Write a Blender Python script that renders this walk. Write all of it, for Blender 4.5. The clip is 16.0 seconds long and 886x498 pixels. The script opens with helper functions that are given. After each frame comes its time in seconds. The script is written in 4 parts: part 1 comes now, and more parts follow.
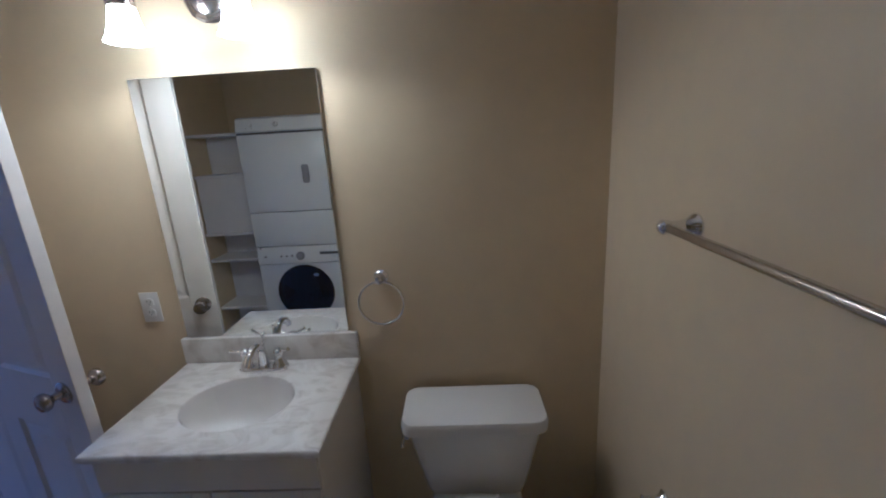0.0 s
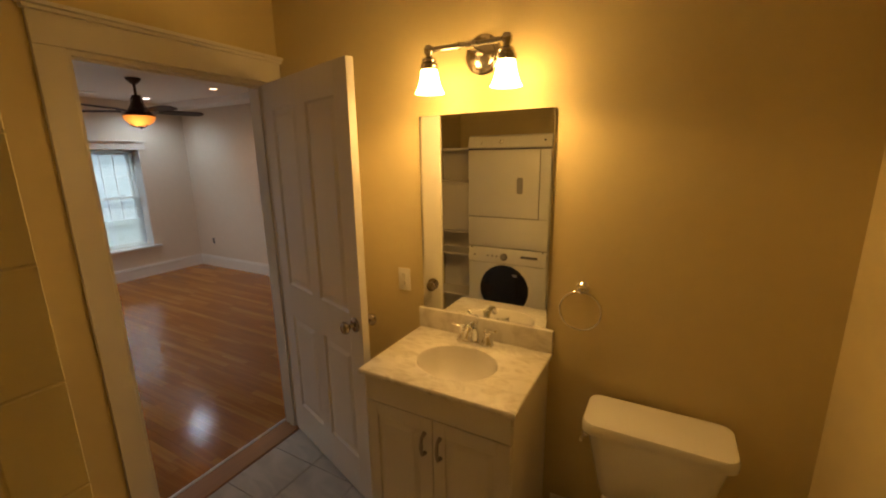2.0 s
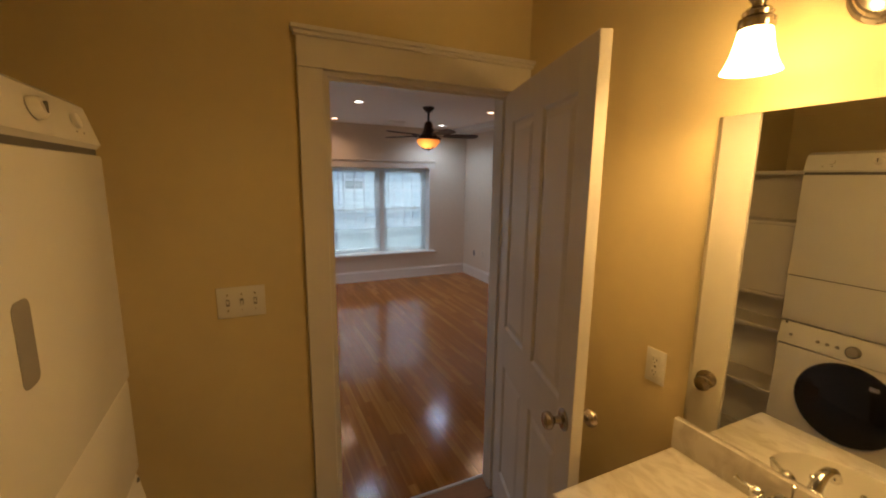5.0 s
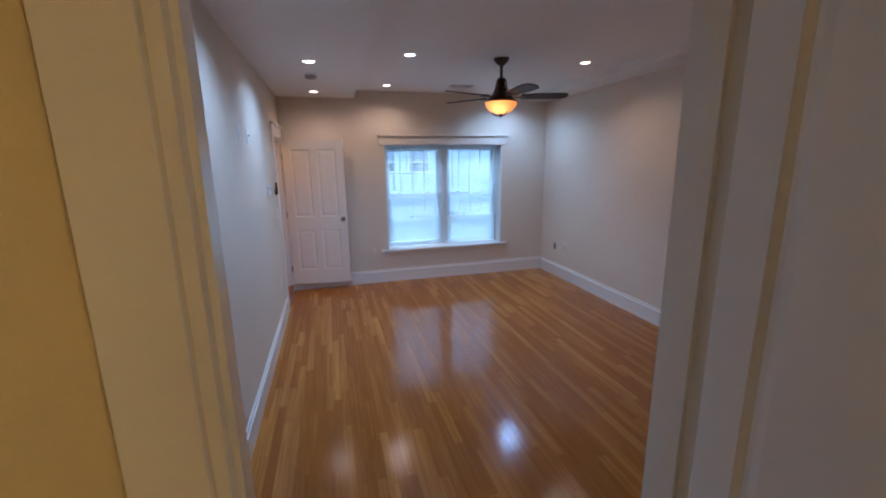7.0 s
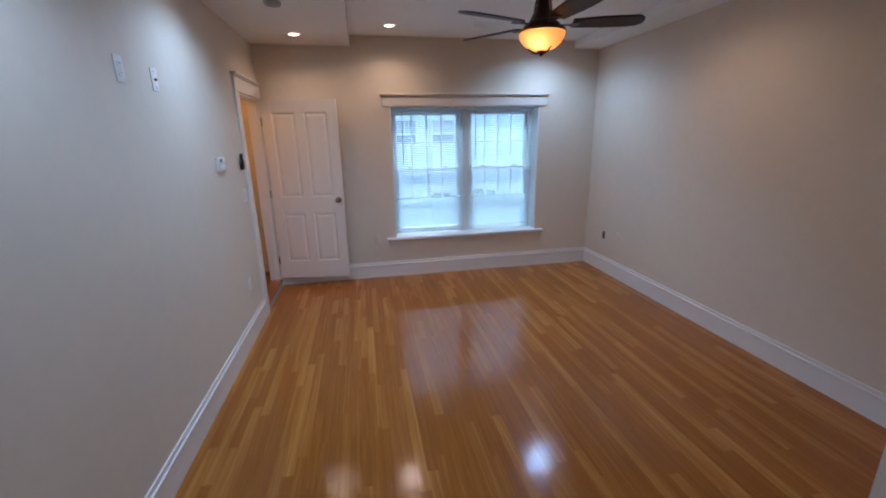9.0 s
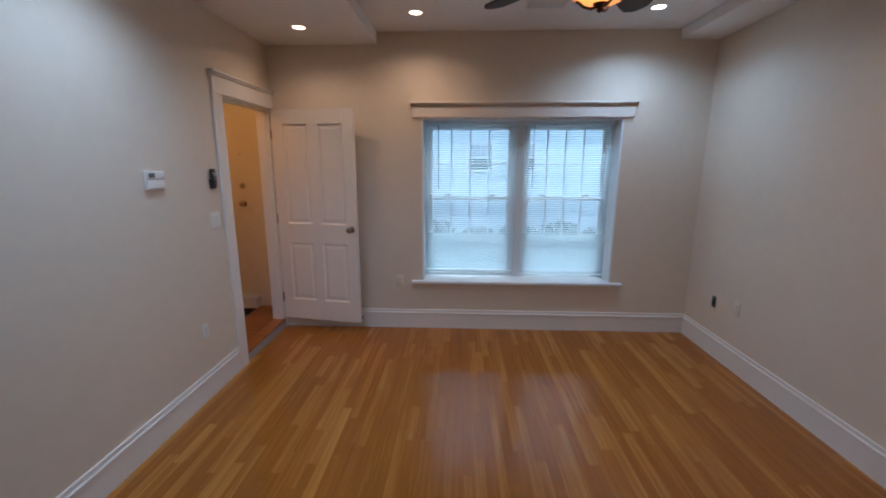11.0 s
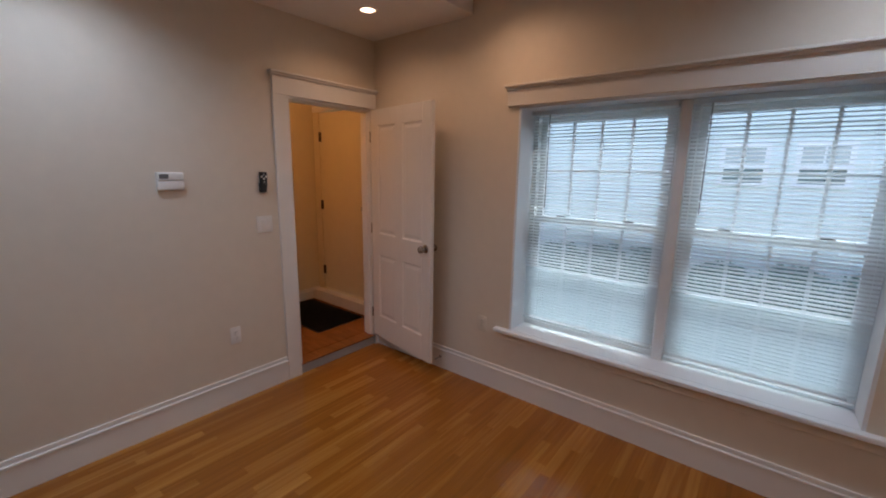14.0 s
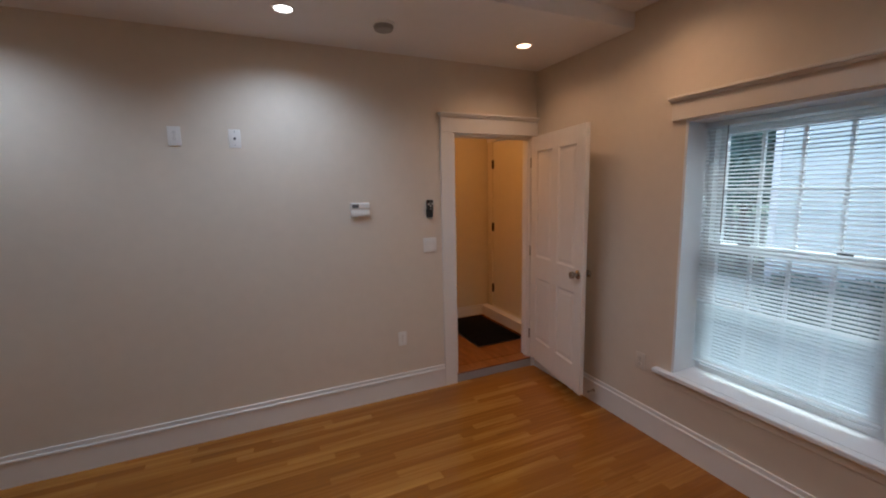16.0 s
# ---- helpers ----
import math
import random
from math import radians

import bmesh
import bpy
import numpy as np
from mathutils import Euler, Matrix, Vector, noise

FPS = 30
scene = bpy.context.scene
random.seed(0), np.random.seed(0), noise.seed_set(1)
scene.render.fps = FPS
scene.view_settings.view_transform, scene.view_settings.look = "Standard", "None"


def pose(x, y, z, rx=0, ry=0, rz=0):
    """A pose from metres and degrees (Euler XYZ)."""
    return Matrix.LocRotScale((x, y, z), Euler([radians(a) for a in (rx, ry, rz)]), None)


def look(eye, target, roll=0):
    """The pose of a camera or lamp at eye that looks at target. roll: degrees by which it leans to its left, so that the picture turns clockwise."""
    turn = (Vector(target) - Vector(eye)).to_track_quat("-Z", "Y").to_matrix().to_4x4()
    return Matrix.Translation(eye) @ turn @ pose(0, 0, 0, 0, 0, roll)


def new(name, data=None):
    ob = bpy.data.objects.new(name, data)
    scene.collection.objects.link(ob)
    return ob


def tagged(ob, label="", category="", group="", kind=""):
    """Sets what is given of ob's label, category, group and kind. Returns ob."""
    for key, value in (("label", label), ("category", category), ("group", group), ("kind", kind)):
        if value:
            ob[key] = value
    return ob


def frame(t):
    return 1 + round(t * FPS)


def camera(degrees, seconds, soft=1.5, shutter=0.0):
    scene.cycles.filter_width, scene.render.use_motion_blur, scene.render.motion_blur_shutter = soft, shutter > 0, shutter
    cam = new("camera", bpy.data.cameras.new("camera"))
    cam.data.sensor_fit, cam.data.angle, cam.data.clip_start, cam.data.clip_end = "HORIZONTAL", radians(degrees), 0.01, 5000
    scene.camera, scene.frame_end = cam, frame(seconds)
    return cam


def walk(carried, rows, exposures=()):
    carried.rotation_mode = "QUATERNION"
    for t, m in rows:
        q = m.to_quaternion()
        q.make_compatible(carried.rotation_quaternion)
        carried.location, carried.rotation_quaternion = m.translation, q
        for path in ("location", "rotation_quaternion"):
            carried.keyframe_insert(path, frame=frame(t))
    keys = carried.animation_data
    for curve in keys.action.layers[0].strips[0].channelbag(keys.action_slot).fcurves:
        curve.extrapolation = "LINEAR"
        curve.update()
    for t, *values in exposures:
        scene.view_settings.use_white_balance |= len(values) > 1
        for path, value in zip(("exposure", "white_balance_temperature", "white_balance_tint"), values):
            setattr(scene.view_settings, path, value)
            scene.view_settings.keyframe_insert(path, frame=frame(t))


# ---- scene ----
cam = camera(94.7, 16.0, soft=2.0)
# seconds, x, y, z, yaw, pitch, roll
ROWS = [
    (0.0, 2.064, 3.493, 1.822, 1.62, -14.88, 3.20),
    (0.5, 2.061, 3.398, 1.839, 8.98, -15.27, 1.62),
    (1.0, 2.100, 3.297, 1.868, 18.00, -13.72, 0.33),
    (1.5, 2.075, 3.279, 1.871, 23.46, -12.77, 0.84),
    (2.0, 2.043, 3.224, 1.891, 28.73, -12.82, 0.84),
    (2.5, 2.005, 3.223, 1.888, 34.69, -13.36, 1.06),
    (3.0, 1.957, 3.217, 1.887, 37.94, -13.83, 0.12),
    (3.5, 1.893, 3.252, 1.879, 39.62, -14.03, -0.12),
    (4.0, 1.839, 3.294, 1.869, 42.18, -14.90, 0.77),
    (4.5, 1.788, 3.445, 1.880, 51.95, -12.96, 1.88),
    (5.0, 1.757, 3.689, 1.893, 65.05, -9.85, -0.70),
    (5.2, 1.727, 3.727, 1.890, 67.90, -9.73, -1.80),
    (7.3, 0.455, 4.187, 1.806, 75.74, -13.06, 1.26),
    (7.5, 0.335, 4.218, 1.792, 76.36, -13.61, 1.44),
    (8.0, -0.010, 4.344, 1.761, 74.37, -14.73, 2.00),
    (8.5, -0.240, 4.458, 1.746, 76.39, -15.27, 1.64),
    (11.0, -1.538, 5.298, 1.650, 92.36, -11.84, -0.16),
    (11.5, -1.808, 5.518, 1.674, 98.86, -10.46, -0.71),
    (12.0, -2.073, 5.690, 1.676, 106.24, -10.36, -1.46),
    (12.5, -2.340, 5.832, 1.675, 110.17, -9.69, -0.97),
    (13.0, -2.541, 6.048, 1.649, 117.49, -9.66, 0.52),
    (13.5, -2.737, 6.251, 1.642, 124.17, -11.16, -0.52),
    (14.0, -2.960, 6.313, 1.643, 128.77, -10.99, -0.94),
    (14.5, -3.089, 6.386, 1.659, 138.07, -11.03, -0.37),
    (15.0, -3.151, 6.504, 1.661, 148.47, -11.67, -0.57),
    (15.5, -3.143, 6.556, 1.671, 153.70, -9.86, 0.30),
    (16.0, -3.152, 6.588, 1.680, 155.55, -8.14, 1.17),
]
walk(cam, [(t, pose(x, y, z, 90 + pitch, roll, yaw)) for t, x, y, z, yaw, pitch, roll in ROWS],
     exposures=[(0.0, 2.05, 3300, 20), (0.5, 2.08, 3550, 18), (0.95, 2.18, 4450, 15), (1.4, 2.22, 8200, 16), (4.0, 2.2, 8000, 17), (5.2, 2.2, 6900, 18), (6.9, 2.60, 5200, 14), (8.5, 2.62, 5450, 12), (11.0, 2.30, 5900, 12), (14.0, 2.06, 7050, 21), (16.0, 2.10, 7000, 19)])

# ---- world and lights ----
world = bpy.data.worlds.new("overcast_sky")
scene.world = world
world.use_nodes = True
wn = world.node_tree.nodes
sky = wn.new("ShaderNodeTexSky")
sky.sky_type = "NISHITA"
sky.sun_disc = False
sky.sun_elevation, sky.sun_rotation = radians(52), radians(270)
world.node_tree.links.new(sky.outputs["Color"], wn["Background"].inputs["Color"])
wn["Background"].inputs["Strength"].default_value = 0.15


def sun(strength, direction, angle):
    data = bpy.data.lights.new("sun", "SUN")
    data.energy, data.angle, data.color = strength, radians(angle), (0.70, 0.95, 0.97)
    ob = new("sun", data)
    ob.matrix_world = look((0, 0, 20), direction)
    return ob


sun(2.1, (15.2, -3.0, 0), 70)

COOL, SOFT = (0.56, 0.76, 1.0), (1.0, 0.68, 0.45)
LIVING_CEIL, SOFFIT = 2.80, 2.695
# x, y, z, colour, power of each recessed ceiling lamp
CANS = [
    (-3.367, 4.03, SOFFIT, COOL, 9.2), (-1.775, 4.04, SOFFIT, COOL, 9.0), (-4.978, 4.02, SOFFIT, SOFT, 2.5),
    (-5.006, 4.94, LIVING_CEIL, SOFT, 4.0), (-3.398, 4.94, LIVING_CEIL, COOL, 8.5),
    (-4.952, 6.766, LIVING_CEIL, COOL, 10.2), (-3.342, 6.78, LIVING_CEIL, SOFT, 4.4),
]


def lamp(name, kind, place, colour, power, size=0.05, spot=0, blend=0.6):
    data = bpy.data.lights.new(name, kind)
    data.energy, data.color, data.shadow_soft_size = power, colour, size
    if kind == "SPOT":
        data.spot_size, data.spot_blend = radians(spot), blend
    ob = new(name, data)
    ob.location = place
    return ob


for x, y, z, colour, power in CANS:
    lamp("can_lamp", "SPOT", (x, y, z - 0.012), colour, power * 1.03, 0.045, 152, 0.8)
FAN = (-3.36, 5.85)
SCONCE = ((1.167, 4.72), (1.488, 4.72))
lamp("fan_bulb", "POINT", (FAN[0] + 0.060, FAN[1] - 0.045, 2.345), (1.0, 0.62, 0.32), 0.16, 0.025)
lamp("fan_bulb", "POINT", (FAN[0] - 0.055, FAN[1] + 0.050, 2.355), (1.0, 0.62, 0.32), 0.08, 0.025)
lamp("hall_lamp", "POINT", (-4.7, 2.75, 2.45), (1.0, 0.48, 0.165), 2.3, 0.08)
for x, y in SCONCE:
    bulb = lamp("bulb", "SPOT", (x, y, 2.125), (1.0, 0.615, 0.217), 1.12, 0.05, 176, 0.25)
    bulb.rotation_euler = (radians(-14), 0, 0)


# ---- materials ----
def material(name, colour, rough=0.5, metal=0.0, grain=0.0, scale=30.0, bump=0.0, bump_scale=200.0, stretch=(1, 1, 1), spec=0.5, coat=0.0, random_tone=0.0, island=False):
    m = bpy.data.materials.new(name)
    m.use_nodes = True
    n, l = m.node_tree.nodes, m.node_tree.links
    b = n["Principled BSDF"]
    b.inputs["Base Color"].default_value = (*colour, 1)
    b.inputs["Roughness"].default_value = rough
    b.inputs["Metallic"].default_value = metal
    b.inputs["Specular IOR Level"].default_value = spec
    b.inputs["Coat Weight"].default_value = coat
    b.inputs["Coat Roughness"].default_value = 0.08
    co = n.new("ShaderNodeTexCoord")
    mp = n.new("ShaderNodeMapping")
    mp.inputs["Scale"].default_value = stretch
    l.new(co.outputs["Object"], mp.inputs["Vector"])
    if grain:
        big, small = n.new("ShaderNodeTexNoise"), n.new("ShaderNodeTexNoise")
        big.inputs["Scale"].default_value, small.inputs["Scale"].default_value = scale * 0.08, scale
        big.inputs["Detail"].default_value = small.inputs["Detail"].default_value = 4
        for tex in (big, small):
            l.new(mp.outputs[0], tex.inputs["Vector"])
        mix = n.new("ShaderNodeMath")
        mix.operation = "ADD"
        l.new(big.outputs["Fac"], mix.inputs[0])
        l.new(small.outputs["Fac"], mix.inputs[1])
        ramp = n.new("ShaderNodeMapRange")
        ramp.inputs["From Min"].default_value, ramp.inputs["From Max"].default_value = 0.6, 1.4
        ramp.inputs["To Min"].default_value, ramp.inputs["To Max"].default_value = 1 - grain, 1 + grain
        l.new(mix.outputs[0], ramp.inputs["Value"])
        hsv = n.new("ShaderNodeHueSaturation")
        hsv.inputs["Color"].default_value = (*colour, 1)
        l.new(ramp.outputs[0], hsv.inputs["Value"])
        l.new(hsv.outputs[0], b.inputs["Base Color"])
        rr = n.new("ShaderNodeMapRange")
        rr.inputs["From Min"].default_value, rr.inputs["From Max"].default_value = 0.3, 0.7
        rr.inputs["To Min"].default_value, rr.inputs["To Max"].default_value = rough * 0.85, min(1, rough * 1.15)
        l.new(big.outputs["Fac"], rr.inputs["Value"])
        l.new(rr.outputs[0], b.inputs["Roughness"])
    if bump:
        tex, bp = n.new("ShaderNodeTexNoise"), n.new("ShaderNodeBump")
        tex.inputs["Scale"].default_value = bump_scale
        tex.inputs["Detail"].default_value = 3
        l.new(mp.outputs[0], tex.inputs["Vector"])
        bp.inputs["Strength"].default_value, bp.inputs["Distance"].default_value = bump, 0.002
        l.new(tex.outputs["Fac"], bp.inputs["Height"])
        l.new(bp.outputs[0], b.inputs["Normal"])
    return m


def glow(name, colour, strength, base=(0.8, 0.8, 0.8)):
    m = material(name, base, 0.3)
    b = m.node_tree.nodes["Principled BSDF"]
    b.inputs["Emission Color"].default_value = (*colour, 1)
    b.inputs["Emission Strength"].default_value = strength
    return m


def oak_material(name, island):
    m = bpy.data.materials.new(name)
    m.use_nodes = True
    n, l = m.node_tree.nodes, m.node_tree.links
    b = n["Principled BSDF"]
    co, mp, add = n.new("ShaderNodeTexCoord"), n.new("ShaderNodeMapping"), n.new("ShaderNodeVectorMath")
    mp.inputs["Scale"].default_value = (1.3, 38, 38)
    geo = n.new("ShaderNodeNewGeometry") if island else n.new("ShaderNodeObjectInfo")
    rnd = geo.outputs["Random Per Island" if island else "Random"]
    scale = n.new("ShaderNodeMath")
    scale.operation = "MULTIPLY"
    scale.inputs[1].default_value = 37.0
    l.new(rnd, scale.inputs[0])
    l.new(co.outputs["Object"], mp.inputs["Vector"])
    l.new(mp.outputs[0], add.inputs[0])
    l.new(scale.outputs[0], add.inputs[1])
    grain, fine = n.new("ShaderNodeTexNoise"), n.new("ShaderNodeTexNoise")
    grain.inputs["Scale"].default_value, grain.inputs["Detail"].default_value, grain.inputs["Distortion"].default_value = 1.1, 7, 0.8
    fine.inputs["Scale"].default_value, fine.inputs["Detail"].default_value = 9, 3
    l.new(add.outputs[0], grain.inputs["Vector"])
    l.new(add.outputs[0], fine.inputs["Vector"])
    ramp = n.new("ShaderNodeValToRGB")
    ramp.color_ramp.elements[0].color = (0.175, 0.060, 0.0095, 1)
    ramp.color_ramp.elements[1].color = (0.53, 0.236, 0.049, 1)
    e = ramp.color_ramp.elements.new(0.55)
    e.color = (0.315, 0.108, 0.0160, 1)
    tone = n.new("ShaderNodeMath")
    tone.operation = "MULTIPLY_ADD"
    tone.inputs[1].default_value, tone.inputs[2].default_value = 0.34, 0.08
    cubic = n.new("ShaderNodeMath")
    cubic.operation = "POWER"
    cubic.inputs[1].default_value = 2.3
    l.new(rnd, cubic.inputs[0])
    l.new(cubic.outputs[0], tone.inputs[0])
    both = n.new("ShaderNodeMath")
    both.operation = "MULTIPLY_ADD"
    both.inputs[1].default_value = 0.80
    l.new(grain.outputs["Fac"], both.inputs[0])
    l.new(tone.outputs[0], both.inputs[2])
    l.new(both.outputs[0], ramp.inputs["Fac"])
    l.new(ramp.outputs["Color"], b.inputs["Base Color"])
    rough = n.new("ShaderNodeMapRange")
    rough.inputs["To Min"].default_value, rough.inputs["To Max"].default_value = 0.09, 0.20
    l.new(fine.outputs["Fac"], rough.inputs["Value"])
    l.new(rough.outputs[0], b.inputs["Roughness"])
    bp = n.new("ShaderNodeBump")
    bp.inputs["Strength"].default_value, bp.inputs["Distance"].default_value = 0.08, 0.001
    l.new(fine.outputs["Fac"], bp.inputs["Height"])
    # slow waves along the boards and a slight cup across them break up the varnish's reflections
    wide, slow, sway = n.new("ShaderNodeMapping"), n.new("ShaderNodeTexNoise"), n.new("ShaderNodeBump")
    wide.inputs["Scale"].default_value = (2.2, 11, 1)
    slow.inputs["Scale"].default_value, slow.inputs["Detail"].default_value = 1.6, 2
    shift = n.new("ShaderNodeVectorMath")
    l.new(co.outputs["Object"], wide.inputs["Vector"])
    l.new(wide.outputs[0], shift.inputs[0])
    l.new(scale.outputs[0], shift.inputs[1])
    l.new(shift.outputs[0], slow.inputs["Vector"])
    sway.inputs["Strength"].default_value, sway.inputs["Distance"].default_value = 0.35, 0.004
    l.new(slow.outputs["Fac"], sway.inputs["Height"])
    l.new(bp.outputs[0], sway.inputs["Normal"])
    l.new(sway.outputs[0], b.inputs["Normal"])
    b.inputs["Specular IOR Level"].default_value = 0.36
    return m


def marble_material(name, base, vein, rough, scale):
    m = material(name, base, rough)
    n, l = m.node_tree.nodes, m.node_tree.links
    b = n["Principled BSDF"]
    co, no, wave = n.new("ShaderNodeTexCoord"), n.new("ShaderNodeTexNoise"), n.new("ShaderNodeTexNoise")
    no.inputs["Scale"].default_value, no.inputs["Detail"].default_value, no.inputs["Distortion"].default_value = scale, 8, 2.2
    mp = n.new("ShaderNodeMapping")
    mp.inputs["Rotation"].default_value = (0, 0, 0.6)
    mp.inputs["Scale"].default_value = (1.0, 1.7, 1.0)
    l.new(co.outputs["Object"], mp.inputs["Vector"])
    l.new(mp.outputs[0], no.inputs["Vector"])
    ramp = n.new("ShaderNodeValToRGB")
    ramp.color_ramp.elements[0].position, ramp.color_ramp.elements[1].position = 0.33, 0.56
    ramp.color_ramp.elements[0].color, ramp.color_ramp.elements[1].color = (*vein, 1), (*base, 1)
    l.new(no.outputs["Fac"], ramp.inputs["Fac"])
    l.new(ramp.outputs["Color"], b.inputs["Base Color"])
    return m


def glass_material(name):
    m = bpy.data.materials.new(name)
    m.use_nodes = True
    b = m.node_tree.nodes["Principled BSDF"]
    b.inputs["Transmission Weight"].default_value, b.inputs["Roughness"].default_value, b.inputs["IOR"].default_value = 1.0, 0.0, 1.45
    b.inputs["Base Color"].default_value = (0.93, 0.97, 0.98, 1)
    return m


PAINT = material("wall_paint_beige", (0.705, 0.614, 0.506), 0.6, grain=0.03, scale=14, bump=0.12, bump_scale=260)
BATH_PAINT = material("wall_paint_tan", (0.69, 0.578, 0.336), 0.5, grain=0.03, scale=14, bump=0.12, bump_scale=260)
HALL_PAINT = material("wall_paint_hall", (0.73, 0.645, 0.47), 0.5, grain=0.03, scale=14, bump=0.12, bump_scale=260)
CEIL = material("ceiling_white", (0.82, 0.80, 0.78), 0.75, grain=0.02, scale=10, bump=0.08)
TRIM = material("trim_white", (0.80, 0.77, 0.73), 0.32, grain=0.02, scale=8, bump=0.03, bump_scale=120)
HEAD = material("trim_cream", (0.755, 0.69, 0.615), 0.36, grain=0.02, scale=8, bump=0.03, bump_scale=120)
DOOR = material("door_white", (0.78, 0.74, 0.69), 0.38, grain=0.025, scale=6, bump=0.05, bump_scale=150, stretch=(3, 3, 0.6))
OAK, OAK_REST = oak_material("oak_plank", False), oak_material("oak_plank_field", True)
SUBFLOOR = material("dark_joint", (0.17, 0.075, 0.022), 0.8)
HALL_OAK = material("oak_hall_floor", (0.27, 0.088, 0.020), 0.25, grain=0.3, scale=40, stretch=(1, 0.15, 1))
TEAL_PANE = material("shaded_window_glass", (0.10, 0.16, 0.17), 0.1, grain=0.2, scale=4)
SADDLE = material("oak_saddle", (0.36, 0.17, 0.075), 0.3, grain=0.2, scale=40, stretch=(1, 0.15, 1))
TILE_FLOOR = marble_material("floor_tile_marble", (0.53, 0.50, 0.46), (0.41, 0.39, 0.36), 0.25, 3.0)
TILE_WALL = material("wall_tile_glazed", (0.75, 0.70, 0.51), 0.26, grain=0.04, scale=6)
TILE_BED = material("wall_grout", (0.66, 0.61, 0.45), 0.8, grain=0.08, scale=120)
GROUT = material("grout", (0.72, 0.66, 0.55), 0.9, grain=0.1, scale=120)
MARBLE = marble_material("cultured_marble", (0.80, 0.77, 0.72), (0.62, 0.58, 0.52), 0.40, 7.5)
CERAMIC = material("white_porcelain", (0.82, 0.80, 0.77), 0.12, grain=0.01, scale=4, coat=0.3)
ENAMEL = material("white_enamel", (0.80, 0.79, 0.76), 0.24, grain=0.02, scale=5)
CABINET = material("thermofoil_white", (0.76, 0.72, 0.65), 0.35, grain=0.02, scale=6)
CHROME = material("chrome", (0.82, 0.82, 0.82), 0.08, 1.0)
NICKEL = material("brushed_nickel", (0.60, 0.55, 0.49), 0.26, 1.0, grain=0.06, scale=90)
KNOB = material("aged_nickel", (0.42, 0.37, 0.32), 0.28, 1.0, grain=0.06, scale=60)
STEEL = material("towel_bar_steel", (0.62, 0.59, 0.56), 0.22, 1.0)
BASIN = material("basin_gelcoat", (0.82, 0.79, 0.75), 0.14, grain=0.015, scale=4)
BLACK = material("black_plastic", (0.012, 0.012, 0.013), 0.3, grain=0.1)
BLACK_GLASS = material("black_glass", (0.008, 0.008, 0.009), 0.06, coat=0.6)
GREY = material("grey_plastic", (0.30, 0.29, 0.28), 0.5, grain=0.05)
DARKGREY = material("printed_grey", (0.12, 0.12, 0.12), 0.5)
PLATE = material("white_plastic", (0.80, 0.78, 0.74), 0.35, grain=0.01)
PLATE_BEIGE = material("beige_plastic", (0.72, 0.635, 0.535), 0.4, grain=0.01)
BRONZE = material("oiled_bronze", (0.050, 0.026, 0.018), 0.38, 0.7, grain=0.25, scale=40)
BLADE = material("walnut_blade", (0.034, 0.013, 0.009), 0.5, spec=0.3, grain=0.3, scale=30, stretch=(0.3, 6, 6))
VINYL = material("vinyl_white", (0.78, 0.80, 0.82), 0.35, grain=0.01)
def through_light(m, colour, share):
    """Lets a share of the light on a thin sheet pass to its other side."""
    n, l = m.node_tree.nodes, m.node_tree.links
    thin, mix = n.new("ShaderNodeBsdfTranslucent"), n.new("ShaderNodeMixShader")
    thin.inputs["Color"].default_value = (*colour, 1)
    mix.inputs[0].default_value = share
    l.new(n["Principled BSDF"].outputs[0], mix.inputs[1])
    l.new(thin.outputs[0], mix.inputs[2])
    l.new(mix.outputs[0], n["Material Output"].inputs["Surface"])


SLAT = material("blind_slat", (0.82, 0.83, 0.84), 0.4, grain=0.01)
through_light(SLAT, (0.84, 0.91, 0.95), 0.6)
# driveway colour carries the cyan cast of the daylight
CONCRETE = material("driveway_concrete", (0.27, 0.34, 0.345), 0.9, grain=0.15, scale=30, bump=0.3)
# pane colour lifted to stand for reflected sky and veiling glare
GLARE_PANE = material("glare_paled_glass", (0.36, 0.42, 0.44), 0.15, grain=0.15, scale=3, coat=0.5)
FENCE_WOOD = material("weathered_wood", (0.20, 0.19, 0.18), 0.85, grain=0.2, scale=30)
GLASS = glass_material("window_glass")
MIRROR = material("mirror_silver", (0.86, 0.88, 0.86), 0.0, 1.0)
MAT_FIBRE = material("black_mat_fibre", (0.005, 0.005, 0.0055), 0.95, spec=0.1, grain=0.4, scale=300, bump=0.8, bump_scale=400)
STONE_SILL = material("grey_painted_riser", (0.36, 0.34, 0.32), 0.6, grain=0.08, scale=20)
# cool daylight is tinted into the white siding and the foundation below
SIDING = material("cool_cast_clapboard", (0.66, 0.75, 0.74), 0.6, grain=0.04, scale=10)
FOUNDATION = material("cool_cast_foundation", (0.22, 0.31, 0.32), 0.8, grain=0.12, scale=20)
ROOF = material("asphalt_shingle", (0.10, 0.10, 0.10), 0.9, grain=0.3, scale=60)
GRASS = material("lawn", (0.05, 0.10, 0.06), 0.95, grain=0.4, scale=20, bump=0.5)
# leaf colour pushed pale and teal to stand for outdoor haze
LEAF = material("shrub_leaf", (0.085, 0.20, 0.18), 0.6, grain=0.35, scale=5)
BARK = material("bark", (0.09, 0.07, 0.05), 0.9, grain=0.3, scale=30, bump=0.6)
CAR_PAINT = material("car_paint_blue_grey", (0.05, 0.08, 0.11), 0.25, coat=0.8)
SHADE = glow("lit_opal_glass", (1.0, 0.64, 0.23), 7.0)
BOWL = glow("lit_amber_glass", (1.0, 0.31, 0.06), 0.05, (0.55, 0.24, 0.07))
